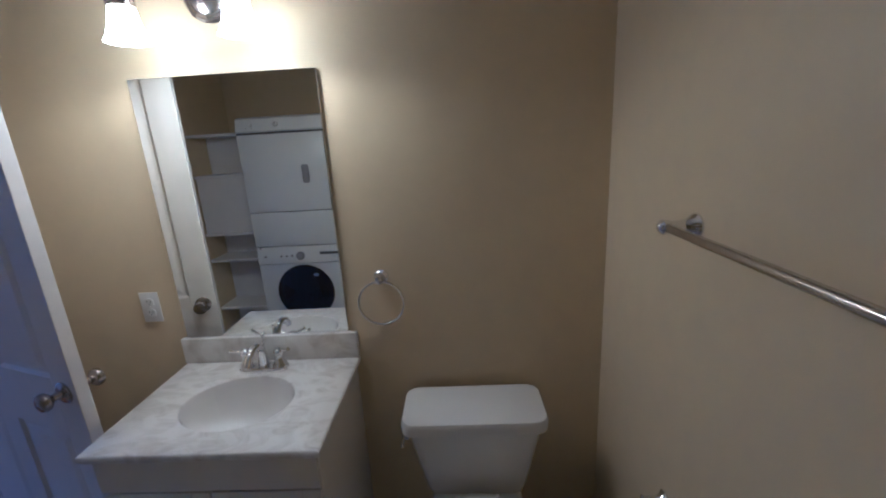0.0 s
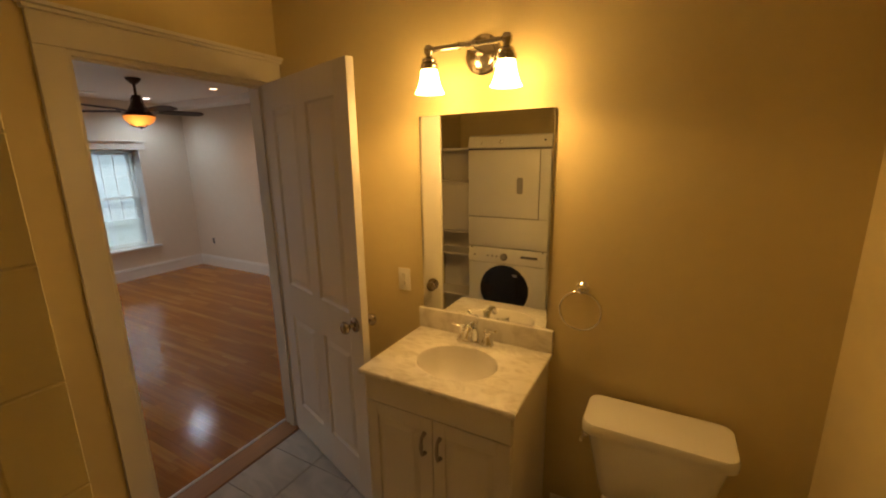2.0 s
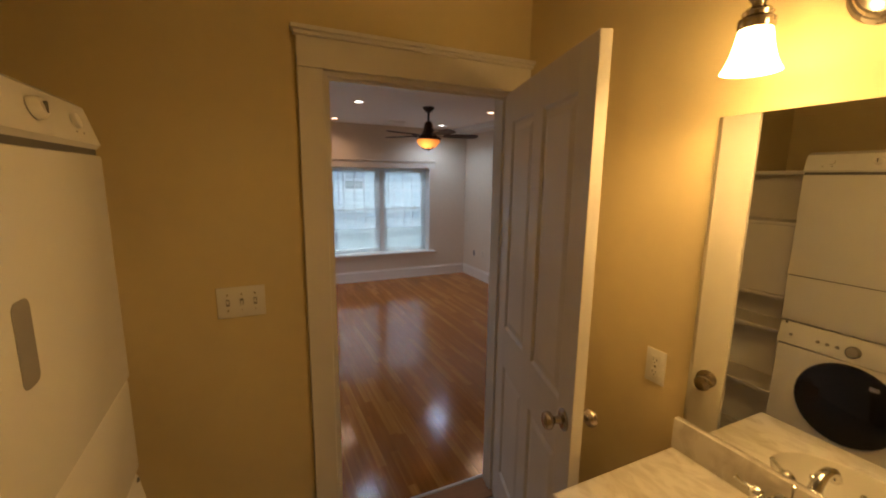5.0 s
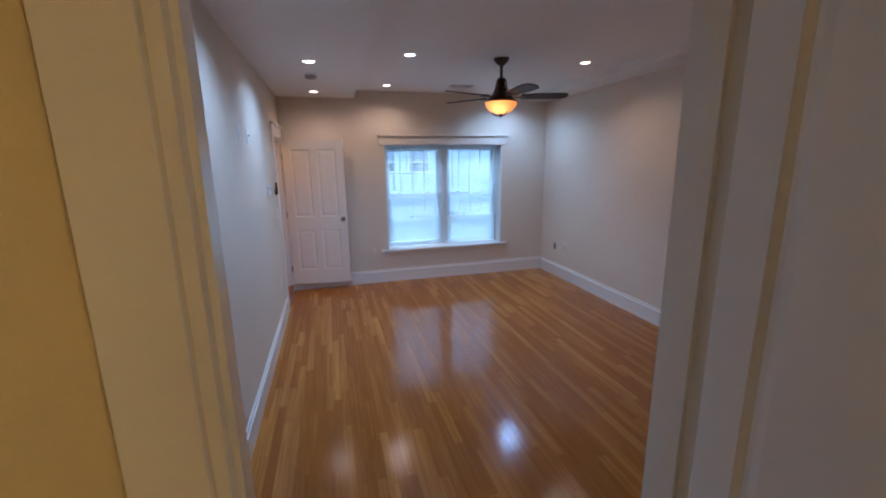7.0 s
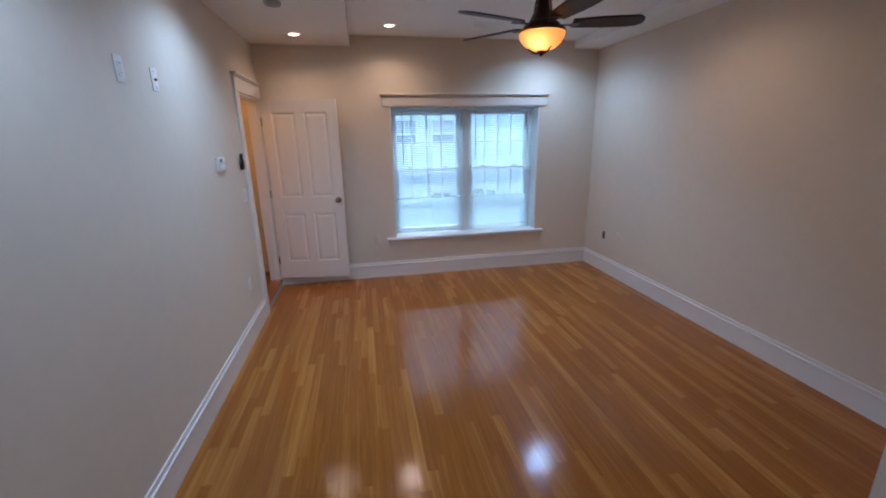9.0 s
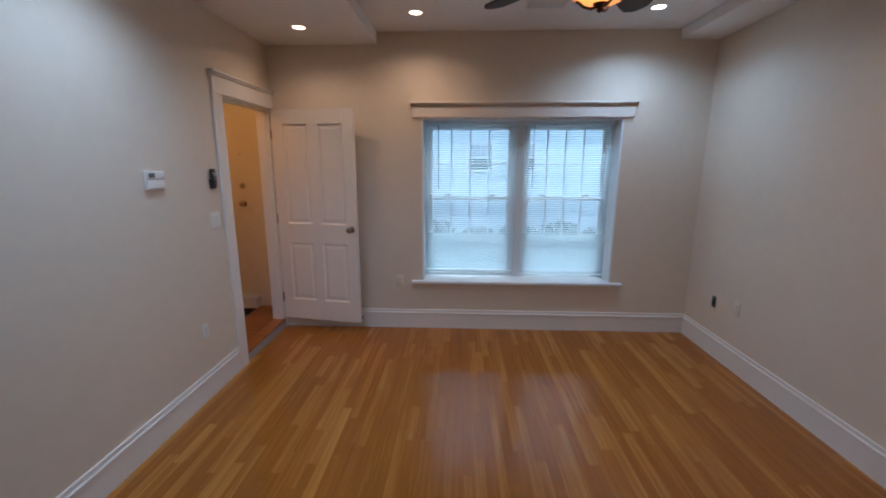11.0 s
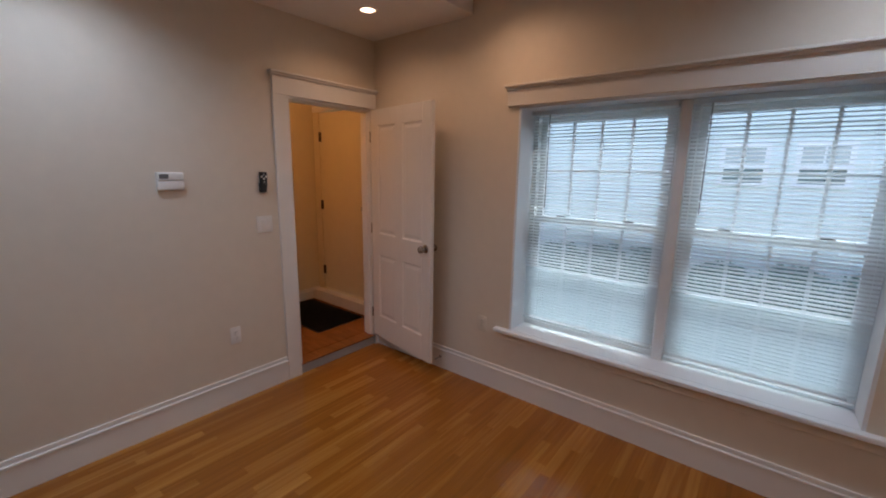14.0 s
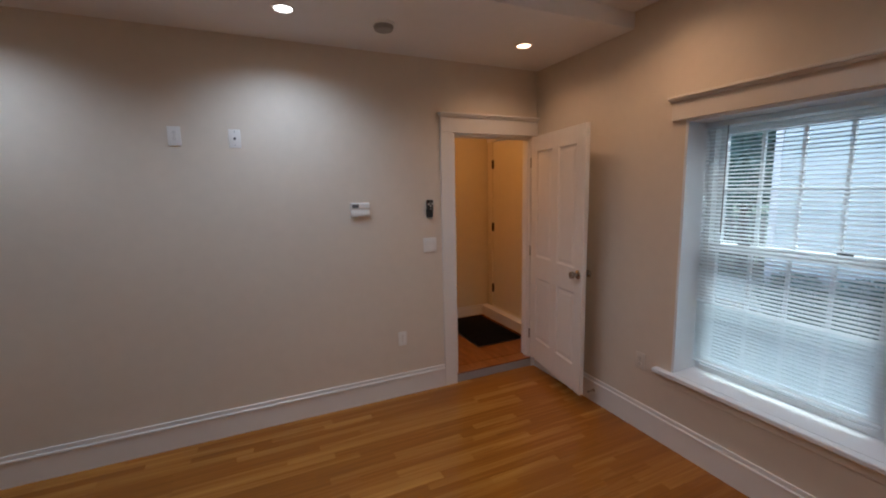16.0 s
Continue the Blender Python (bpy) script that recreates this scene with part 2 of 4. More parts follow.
through_light(BOWL, (0.95, 0.52, 0.20), 0.75)
LAMP_COOL = glow("lit_lamp_cool", (0.90, 0.95, 1.0), 2.2)
LAMP_SOFT = glow("lit_lamp_warm", (1.0, 0.72, 0.50), 1.4)


# ---- building helpers ----
def box(bm, a, b, bevel=0.0, seg=1):
    lo, hi = [min(p, q) for p, q in zip(a, b)], [max(p, q) for p, q in zip(a, b)]
    vs = bmesh.ops.create_cube(bm, size=1)["verts"]
    for v in vs:
        v.co = Vector([lo[i] + (v.co[i] + 0.5) * (hi[i] - lo[i]) for i in range(3)])
    if bevel:
        es = list({e for v in vs for e in v.link_edges})
        bmesh.ops.bevel(bm, geom=es, offset=bevel, segments=seg, affect="EDGES", profile=0.5)
    return bm


def cube(a, b, bevel=0.0, seg=1):
    return box(bmesh.new(), a, b, bevel, seg)


def boxes(*list_of):
    bm = bmesh.new()
    for a, b, *r in list_of:
        box(bm, a, b, *r)
    return bm


def lathe(bm, profile, centre=(0, 0, 0), axis=(0, 0, 1), seg=28):
    """Turns (radius, height) pairs round an axis through centre."""
    turn = Vector(axis).normalized().to_track_quat("Z", "Y").to_matrix()
    rings = []
    for r, h in profile:
        rings.append([bm.verts.new(Vector(centre) + turn @ Vector((max(r, 1e-5) * math.cos(2 * math.pi * i / seg), max(r, 1e-5) * math.sin(2 * math.pi * i / seg), h))) for i in range(seg)])
    for p, q in zip(rings, rings[1:]):
        for i in range(seg):
            bm.faces.new((p[i], p[(i + 1) % seg], q[(i + 1) % seg], q[i]))
    for ring, flip in ((rings[0], True), (rings[-1], False)):
        bm.faces.new(ring[::-1] if flip else ring)
    return bm


def turned(profile, centre=(0, 0, 0), axis=(0, 0, 1), seg=28):
    return lathe(bmesh.new(), profile, centre, axis, seg)


def tube(points, radius, seg=10, bm=None, closed=False):
    bm = bm or bmesh.new()
    pts = [Vector(p) for p in points]
    rings, n = [], len(pts)
    up = None
    for i, p in enumerate(pts):
        a, b = (pts[i - 1], pts[(i + 1) % n]) if closed else (pts[max(i - 1, 0)], pts[min(i + 1, n - 1)])
        d = (b - a).normalized()
        if up is None:
            up = d.orthogonal().normalized()
        up = (up - d * up.dot(d)).normalized()
        side = d.cross(up)
        r = radius[i] if isinstance(radius, (list, tuple)) else radius
        rings.append([bm.verts.new(p + r * (math.cos(2 * math.pi * k / seg) * up + math.sin(2 * math.pi * k / seg) * side)) for k in range(seg)])
    pairs = list(zip(rings, rings[1:])) + ([(rings[-1], rings[0])] if closed else [])
    for p, q in pairs:
        for k in range(seg):
            bm.faces.new((p[k], p[(k + 1) % seg], q[(k + 1) % seg], q[k]))
    if not closed:
        bm.faces.new(rings[0][::-1])
        bm.faces.new(rings[-1])
    return bm


def loft(loops, bm=None, cap=True):
    bm = bm or bmesh.new()
    rings = [[bm.verts.new(p) for p in loop] for loop in loops]
    k = len(rings[0])
    for p, q in zip(rings, rings[1:]):
        for i in range(k):
            bm.faces.new((p[i], p[(i + 1) % k], q[(i + 1) % k], q[i]))
    if cap:
        bm.faces.new(rings[0][::-1])
        bm.faces.new(rings[-1])
    return bm


def rounded(w, d, r, z, cx=0, cy=0, n=6):
    """A rounded rectangle at height z."""
    out = []
    for sx, sy, a0 in ((1, 1, 0), (-1, 1, 90), (-1, -1, 180), (1, -1, 270)):
        for i in range(n + 1):
            a = radians(a0 + 90 * i / n)
            out.append((cx + sx * (w / 2 - r) + r * math.cos(a), cy + sy * (d / 2 - r) + r * math.sin(a), z))
    return out


def oval(a, b, z, cx=0, cy=0, n=40):
    return [(cx + a * math.cos(2 * math.pi * i / n), cy + b * math.sin(2 * math.pi * i / n), z) for i in range(n)]


def finish(name, bm, mat, smooth=None):
    bmesh.ops.recalc_face_normals(bm, faces=bm.faces)
    me = bpy.data.meshes.new(name)
    bm.to_mesh(me)
    bm.free()
    me.materials.append(mat)
    if smooth:
        me.shade_smooth()
        me.set_sharp_from_angle(angle=radians(smooth))
    return new(name, me)


def part(name, bm, mat, parent, label="", smooth=40):
    ob = finish(name, bm, mat, smooth)
    ob.parent = parent
    return tagged(ob, label)


def thing(name, label, category, m=None, group="", kind=""):
    ob = new(name)
    ob.empty_display_size = 0.1
    ob.matrix_basis = m or Matrix()
    return tagged(ob, label, category, group, kind)


def structure(name, bm, mat, label="", category=""):
    ob = finish(name, bm, mat, 40)
    return tagged(ob, label, category, kind="structure")


def wall_boxes(axis, at, thick, span, height, openings=()):
    """A wall along an axis, cut by openings (from, to, bottom, top)."""
    bm = bmesh.new()

    def put(a, b, z0, z1):
        if b - a > 1e-4 and z1 - z0 > 1e-4:
            box(bm, (a, at, z0) if axis == "x" else (at, a, z0), (b, at + thick, z1) if axis == "x" else (at + thick, b, z1))
    a = span[0]
    for o0, o1, z0, z1 in sorted(openings):
        put(a, o0, height[0], height[1])
        put(o0, o1, height[0], z0)
        put(o0, o1, z1, height[1])
        a = o1
    put(a, span[1], height[0], height[1])
    return bm


# ---- setting ----
WEST, SOUTH, NORTH, EAST = -5.477, 3.52, 7.539, -0.007
BATH_W, BATH_E, BATH_N, BATH_Z = 0.113, 2.574, 4.887, 0.213
JUT_X, JUT_Y = -1.268, 6.168
ED = (-5.43, -4.643, 0.0, 2.141)
CD = (-0.85, -0.20, 0.0, 2.09)
BD = (3.956, 4.798, 0.0, 2.282)
WIN = (4.932, 6.786, 0.492, 2.064)
HALL_Z, HALL_W, HALL_S = 0.09, -5.80, 2.12

structure("wall_west", wall_boxes("y", WEST - 0.30, 0.30, (SOUTH - 0.12, NORTH + 0.12), (-0.1, 2.90), [WIN]), PAINT, "beige painted plaster wall with a double window", "wall")
structure("wall_south", wall_boxes("x", SOUTH - 0.12, 0.12, (WEST, BATH_W - 0.001), (-0.1, 2.90), [ED, CD]), PAINT, "beige painted wall with an open entry door", "wall")
structure("wall_north", wall_boxes("x", NORTH, 0.12, (WEST, JUT_X + 0.12), (-0.1, 2.90)), PAINT, "plain beige painted wall", "wall")
structure("wall_corner_west_face", wall_boxes("y", JUT_X, 0.12, (JUT_Y, NORTH), (-0.1, 2.90)), PAINT, "beige wall corner beside the bathroom", "wall")
structure("wall_corner_south_face", wall_boxes("x", JUT_Y, 0.12, (JUT_X + 0.12, BATH_W - 0.001), (-0.1, 2.90)), PAINT, "beige wall beside the bathroom door", "wall")
structure("wall_bath_living_side", wall_boxes("y", EAST, 0.058, (SOUTH, JUT_Y), (-0.1, 2.90), [BD]), PAINT, "beige wall around the bathroom door", "wall")
structure("wall_bath_west", wall_boxes("y", EAST + 0.06, 0.06, (2.5, BATH_N + 0.12), (-0.1, 2.90), [BD]), BATH_PAINT, "tan painted bathroom wall around the door", "wall")
structure("wall_bath_north", wall_boxes("x", BATH_N, 0.12, (BATH_W, BATH_E + 0.12), (-0.1, 2.90)), BATH_PAINT, "tan painted bathroom wall behind the mirror", "wall")
structure("wall_bath_east", wall_boxes("y", BATH_E, 0.12, (1.98, BATH_N), (-0.1, 2.90)), BATH_PAINT, "tan painted bathroom wall with towel bar", "wall")
structure("wall_bath_south", wall_boxes("x", 1.98, 0.12, (1.37, BATH_E), (-0.1, 2.90)), BATH_PAINT, "plain tan bathroom wall", "wall")
structure("wall_laundry_back", wall_boxes("x", 2.50, 0.12, (BATH_W, 1.289), (-0.1, 2.90)), BATH_PAINT, "plain tan wall behind the laundry", "wall")
structure("wall_partition", wall_boxes("y", 1.289, 0.081, (1.98, 3.404), (-0.1, 2.90)), BATH_PAINT, "partition wall between laundry and bath", "wall")
structure("wall_hall_west", wall_boxes("y", HALL_W - 0.12, 0.12, (HALL_S - 0.12, SOUTH - 0.12), (-0.1, 2.6), [(2.22, 3.07, 0.215, 2.25)]), HALL_PAINT, "tan hallway wall around the outer door", "wall")
structure("wall_hall_south", wall_boxes("x", HALL_S - 0.12, 0.12, (HALL_W, -3.6), (-0.1, 2.6)), HALL_PAINT, "plain tan hallway wall", "wall")
structure("wall_hall_east", wall_boxes("y", -3.6, 0.12, (HALL_S - 0.12, SOUTH - 0.12), (-0.1, 2.6)), HALL_PAINT, "plain tan hallway wall", "wall")
structure("wall_hall_return", wall_boxes("x", SOUTH - 0.12, 0.10, (HALL_W, WEST - 0.3), (-0.1, 2.6)), HALL_PAINT, "short tan hallway wall", "wall")
structure("ceiling_hall", cube((HALL_W, HALL_S, 2.5), (-3.6, SOUTH - 0.12, 2.6)), CEIL, "white hallway ceiling", "ceiling")
structure("floor_hall", cube((HALL_W, HALL_S, -0.1), (-3.6, SOUTH - 0.12, HALL_Z)), HALL_OAK, "raised oak hallway floor", "floor")
structure("wall_closet_back", wall_boxes("x", 2.72, 0.10, (-1.0, -0.007), (-0.1, 2.90)), PAINT, "closet back wall", "wall")

structure("ceiling", boxes(((WEST, SOUTH, LIVING_CEIL), (EAST + 0.06, NORTH, 2.90)),
                           ((WEST, SOUTH, SOFFIT), (EAST, 4.535, LIVING_CEIL - 0.002)),
                           ((WEST, 7.205, 2.715), (JUT_X, NORTH, LIVING_CEIL - 0.002))), CEIL, "white plaster ceiling with dropped soffits", "ceiling")
structure("ceiling_bath", cube((BATH_W, 1.98, 2.80), (BATH_E, BATH_N, 2.90)), CEIL, "white bathroom ceiling", "ceiling")
floor = structure("floor", cube((WEST, SOUTH, -0.12), (EAST, NORTH, -0.016)), SUBFLOOR, "glossy oak strip floor", "floor")
floor_bath = structure("floor_bath", cube((BATH_W, 1.98, -0.1), (BATH_E, BATH_N, BATH_Z - 0.010)), GROUT, "pale marble tiled bathroom floor", "floor")


def run(name, pieces, mat, label, category="trim"):
    return structure(name, boxes(*pieces), mat, label, category)


def baseboard(axis, a, b, face, sign, z0=0.0, h=0.195):
    """A tall board with a stepped cap; face is the wall's plane, sign the way into the room."""
    pcs = []
    for d, lo, hi, bev in ((0.016, 0, h - 0.045, 0), (0.022, h - 0.045, h - 0.028, 0.004), (0.012, h - 0.028, h, 0.003)):
        p, q = (a, face, z0 + lo), (b, face + sign * d, z0 + hi)
        if axis == "y":
            p, q = (face, a, z0 + lo), (face + sign * d, b, z0 + hi)
        pcs.append((p, q, bev))
    return run("baseboard", pcs, TRIM, "tall white moulded baseboard", "baseboard")


baseboard("y", SOUTH, NORTH, WEST, 1)
baseboard("x", WEST + 0.022, JUT_X - 0.022, NORTH, -1)
baseboard("y", JUT_Y - 0.022, NORTH - 0.022, JUT_X, -1)
baseboard("x", JUT_X, EAST, JUT_Y, -1)
baseboard("x", ED[1] + 0.115, CD[0] - 0.125, SOUTH, 1)
baseboard("y", BD[1] + 0.11, JUT_Y - 0.022, EAST, -1)
baseboard("x", HALL_W, -3.6, HALL_S, 1, HALL_Z, 0.13)
baseboard("x", 1.685, BATH_E, BATH_N, -1, BATH_Z, 0.12)
baseboard("y", 2.1, BATH_N - 0.022, BATH_E, -1, BATH_Z, 0.12)


def casing(axis, o, face, sign, left, right, head=0.125, name="door_casing", z0=0.0):
    """Flat side casings, a tall head board and a small crown; o: opening, left and right: widths of the side boards."""
    a, b, _, top = o

    def bx(x0, x1, z_0, z_1, d, d0=0.0):
        if axis == "x":
            return ((x0, face + sign * d0, z_0), (x1, face + sign * d, z_1), 0.002)
        return ((face + sign * d0, x0, z_0), (face + sign * d, x1, z_1), 0.002)
    pcs = [bx(a - left, a, z0, top, 0.019), bx(b, b + right, z0, top, 0.019),
           bx(a - left, b + right, top, top + head, 0.021),
           bx(a - left - 0.010, b + right + (0.010 if right > 0.05 else 0), top + head, top + head + 0.014, 0.034),
           bx(a - left - 0.018, b + right + (0.018 if right > 0.05 else 0), top + head + 0.014, top + head + 0.030, 0.046)]
    return run("trim_" + name, pcs, TRIM, "white painted door casing with a crowned head", "door casing")


casing("x", ED, SOUTH, 1, 0.045, 0.115, name="entry")
casing("x", CD, SOUTH, 1, 0.125, 0.055, name="closet")
casing("y", BD, BATH_W, 1, 0.092, 0.085, 0.106, name="bath", z0=BATH_Z)
casing("y", BD, EAST, -1, 0.115, 0.115, name="bath_living")


def jamb(axis, o, c0, c1, name, z0):
    a, b, _, top = o
    t = 0.018
    mid = (c0 + c1) / 2

    def bx(x0, x1, z_0, z_1, p, q):
        return ((x0, p, z_0), (x1, q, z_1)) if axis == "x" else ((p, x0, z_0), (q, x1, z_1))
    pcs = [bx(a, a + t, z0, top, c0, c1), bx(b - t, b, z0, top, c0, c1), bx(a + t, b - t, top - t, top, c0, c1),
           bx(a + t, a + t + 0.010, z0, top - t, mid - 0.01, mid + 0.03), bx(b - t - 0.010, b - t, z0, top - t, mid - 0.01, mid + 0.03),
           bx(a + t + 0.010, b - t - 0.010, top - t - 0.010, top - t, mid - 0.01, mid + 0.03)]
    return run("trim_jamb_" + name, pcs, TRIM, "white painted door jamb with stop", "door jamb")


jamb("x", ED, SOUTH - 0.118, SOUTH - 0.001, "entry", HALL_Z)
jamb("x", CD, SOUTH - 0.118, SOUTH - 0.001, "closet", 0)
jamb("y", BD, EAST + 0.001, BATH_W - 0.001, "bath", BATH_Z)
run("door_sill_entry", [((ED[0], SOUTH - 0.12, 0.0), (ED[1], SOUTH + 0.006, HALL_Z - 0.0175), 0.003)], STONE_SILL, "grey painted step riser under the entry door", "step")
run("floor_hall_edge", [((ED[0], SOUTH - 0.1195, HALL_Z - 0.017), (ED[1], SOUTH + 0.012, HALL_Z - 0.001), 0.004)], HALL_OAK, "oak edge of the hallway floor", "floor")
run("door_sill_bath", [((EAST - 0.012, BD[0], -0.016), (BATH_W + 0.012, BD[1], BATH_Z + 0.006), 0.004)], SADDLE, "oak saddle stepping down to the living room", "threshold")
run("trim_saddle_edge", [((EAST - 0.034, BD[0], BATH_Z - 0.018), (EAST - 0.013, BD[1], BATH_Z + 0.008), 0.005)], TRIM, "white painted nosing of the step", "threshold")


# ---- doors ----
def knob_set(parent, x, z, t):
    for s in (1, -1):
        y0 = 0.0 if s > 0 else -t
        k = part("door_knob", turned([(0.034, 0), (0.034, 0.004), (0.028, 0.009), (0.013, 0.011), (0.011, 0.030), (0.018, 0.036), (0.027, 0.044), (0.0285, 0.053), (0.025, 0.062), (0.014, 0.067), (0.001, 0.068)], (x, y0, z), (0, s, 0), 24), KNOB, parent, "round aged nickel knob")
    part("latch_plate", cube((x + 0.0505, -t / 2 - 0.012, z - 0.03), (x + 0.0535, -t / 2 + 0.012, z + 0.03), 0.001), NICKEL, parent, "brass-nickel latch plate")


def panel_door(name, label, w, h, m, hinge_y=0.004, knob_z=0.94, t=0.035, with_knob=True):
    """A four-panel door; local x from the hinge, faces at y 0 and -t."""
    d = thing(name, label, "door", m, kind="structure")
    st, mid = 0.105, 0.095
    px = [(st, (w - mid) / 2), ((w + mid) / 2, w - st)]
    zs = [(0.205, 0.780), (0.970, h - 0.130)]
    bars = [((0, -t, 0), (st, 0, h), 0.0015), ((w - st, -t, 0), (w, 0, h), 0.0015)]
    lows = [0] + [b for a, b in zs]
    highs = [a for a, b in zs] + [h]
    for a, b in zip(lows, highs):
        bars.append(((st, -t, a), (w - st, 0, b), 0))
    for a, b in zs:
        bars.append(((px[0][1], -t, a), (px[1][0], 0, b), 0))
    for nm, bar in zip(("stile", "stile", "rail", "rail", "rail", "mullion", "mullion"), bars):
        part(nm, boxes(bar), DOOR, d)
    for x0, x1 in px:
        for z0, z1 in zs:
            bm = bmesh.new()
            for s, y0 in ((1, 0.0), (-1, -t)):
                ys = [y0 - s * 0.0005, y0 - s * 0.009, y0 - s * 0.009, y0 - s * 0.003]
                ins = [0.0, 0.010, 0.022, 0.045]
                loft([[(x0 + i, y, z0 + i), (x1 - i, y, z0 + i), (x1 - i, y, z1 - i), (x0 + i, y, z1 - i)] for i, y in zip(ins, ys)], bm, False)
                i, y = ins[-1], ys[-1]
                bm.faces.new([bm.verts.new(p) for p in ((x0 + i, y, z0 + i), (x1 - i, y, z0 + i), (x1 - i, y, z1 - i), (x0 + i, y, z1 - i))])
            part("panel", bm, DOOR, d, smooth=None)
    if with_knob:
        knob_set(d, w - 0.055, knob_z, t)
    for z in (0.22, h / 2, h - 0.22):
        hinge = part("hinge", turned([(0.007, -0.045), (0.007, 0.045)], (-0.006, hinge_y, z), (0, 0, 1), 10), KNOB, d, "dark nickel hinge")
    return d


# the entry leaf stands open along the window wall, the bathroom leaf along the vanity wall
ea = math.degrees(math.atan2(4.324 - SOUTH - 0.024, -5.318 + 5.445))
panel_door("door_entry", "white four-panel entry door standing open", 0.81, 2.02, pose(-5.445, SOUTH + 0.024, 0.110, 0, 0, ea), hinge_y=-0.037, knob_z=0.93)
ba_ = math.degrees(math.atan2(4.560 - 4.820, 0.864 - 0.058))
panel_door("door_bathroom", "white four-panel bathroom door standing open", 0.842, 2.035, pose(0.135, 4.796, BATH_Z + 0.020, 0, 0, ba_), knob_z=0.93)
panel_door("door_closet", "closed white panel closet door", CD[1] - CD[0] - 0.044, 2.03, pose(CD[1] - 0.022, SOUTH - 0.045, 0.006, 0, 0, 180), knob_z=0.87)
hd = thing("door_hall", "closed tan flush hallway door with knob and deadbolt", "door", pose(HALL_W - 0.05, 2.222, 0.222, 0, 0, 90), kind="structure")
part("slab", cube((0, -0.040, 0), (0.846, 0, 2.02), 0.002), HALL_PAINT, hd)
part("deadbolt", turned([(0.030, 0), (0.030, 0.006), (0.024, 0.014), (0.001, 0.016)], (0.780, -0.040, 1.19), (0, -1, 0), 24), KNOB, hd, "round nickel deadbolt")
part("door_knob", turned([(0.034, 0), (0.034, 0.004), (0.028, 0.009), (0.012, 0.011), (0.011, 0.030), (0.020, 0.036), (0.028, 0.046), (0.026, 0.058), (0.001, 0.066)], (0.780, -0.040, 1.005), (0, -1, 0), 24), KNOB, hd, "round aged nickel knob")
part("peephole", turned([(0.010, 0), (0.010, 0.003), (0.004, 0.004)], (0.780, -0.040, 1.52), (0, -1, 0), 14), KNOB, hd, "small dark peephole")
for z in (0.23, 1.0, 1.76):
    part("hinge", cube((0.006, -0.062, z - 0.052), (0.034, -0.0402, z + 0.052), 0.004), BRONZE, hd, "dark bronze hinge")


# ---- window ----
def sash(parent, name, y0, y1, z0, z1, x, cols=4, rows=2, rail=0.042):
    """One sash with its muntins and panes; x is its inner face."""
    d = 0.034
    s = part(name, boxes(((x - d, y0, z0), (x, y0 + rail, z1), 0.002), ((x - d, y1 - rail, z0), (x, y1, z1), 0.002),
                         ((x - d, y0 + rail, z0), (x, y1 - rail, z0 + rail), 0.002), ((x - d, y0 + rail, z1 - rail), (x, y1 - rail, z1), 0.002)), VINYL, parent)
    gy0, gy1, gz0, gz1, m = y0 + rail, y1 - rail, z0 + rail, z1 - rail, 0.009
    for i in range(1, cols):
        y = gy0 + (gy1 - gy0) * i / cols
        part("muntin", cube((x - d + 0.006, y - m, gz0), (x - 0.006, y + m, gz1), 0.003), VINYL, s)
    for i in range(1, rows):
        z = gz0 + (gz1 - gz0) * i / rows
        part("muntin", cube((x - d + 0.007, gy0, z - m), (x - 0.007, gy1, z + m), 0.003), VINYL, s)
    g = part("pane", cube((x - 0.020, gy0, gz0), (x - 0.016, gy1, gz1)), GLASS, s, "clear window glass")
    g.visible_shadow = False
    return s


def double_hung(name, y0, y1, z0, z1, x):
    w = thing(name, "white double-hung window with grid muntins", "window", kind="structure")
    f = 0.03
    part("window_frame", boxes(((x - 0.09, y0, z0), (x, y0 + f, z1)), ((x - 0.09, y1 - f, z0), (x, y1, z1)),
                               ((x - 0.09, y0 + f, z0), (x, y1 - f, z0 + f)), ((x - 0.09, y0 + f, z1 - f), (x, y1 - f, z1))), VINYL, w)
    zm = (z0 + z1) / 2 + 0.03
    sash(w, "upper_sash", y0 + f, y1 - f, zm - 0.02, z1 - f, x - 0.050)
    low = sash(w, "lower_sash", y0 + f, y1 - f, z0 + f, zm + 0.022, x - 0.012)
    for k in (0.25, 0.75):
        y = y0 + (y1 - y0) * k
        part("sash_lock", boxes(((x - 0.030, y - 0.030, zm + 0.022), (x - 0.012, y + 0.030, zm + 0.034), 0.003), ((x - 0.026, y - 0.008, zm + 0.034), (x - 0.016, y + 0.022, zm + 0.042), 0.002)), DARKGREY, low, "dark sash lock")
    return w


W0, W1, WZ0, WZ1 = WIN
MULL = 5.880
run("trim_window_jamb", [((WEST - 0.295, W0, WZ0), (WEST - 0.001, W0 + 0.016, WZ1)), ((WEST - 0.295, W1 - 0.016, WZ0), (WEST - 0.001, W1, WZ1)),
                         ((WEST - 0.295, W0 + 0.016, WZ1 - 0.016), (WEST - 0.001, W1 - 0.016, WZ1)), ((WEST - 0.290, MULL - 0.030, WZ0 + 0.013), (WEST - 0.175, MULL + 0.030, WZ1 - 0.017), 0.003)], VINYL, "white window jambs and mullion", "window trim")
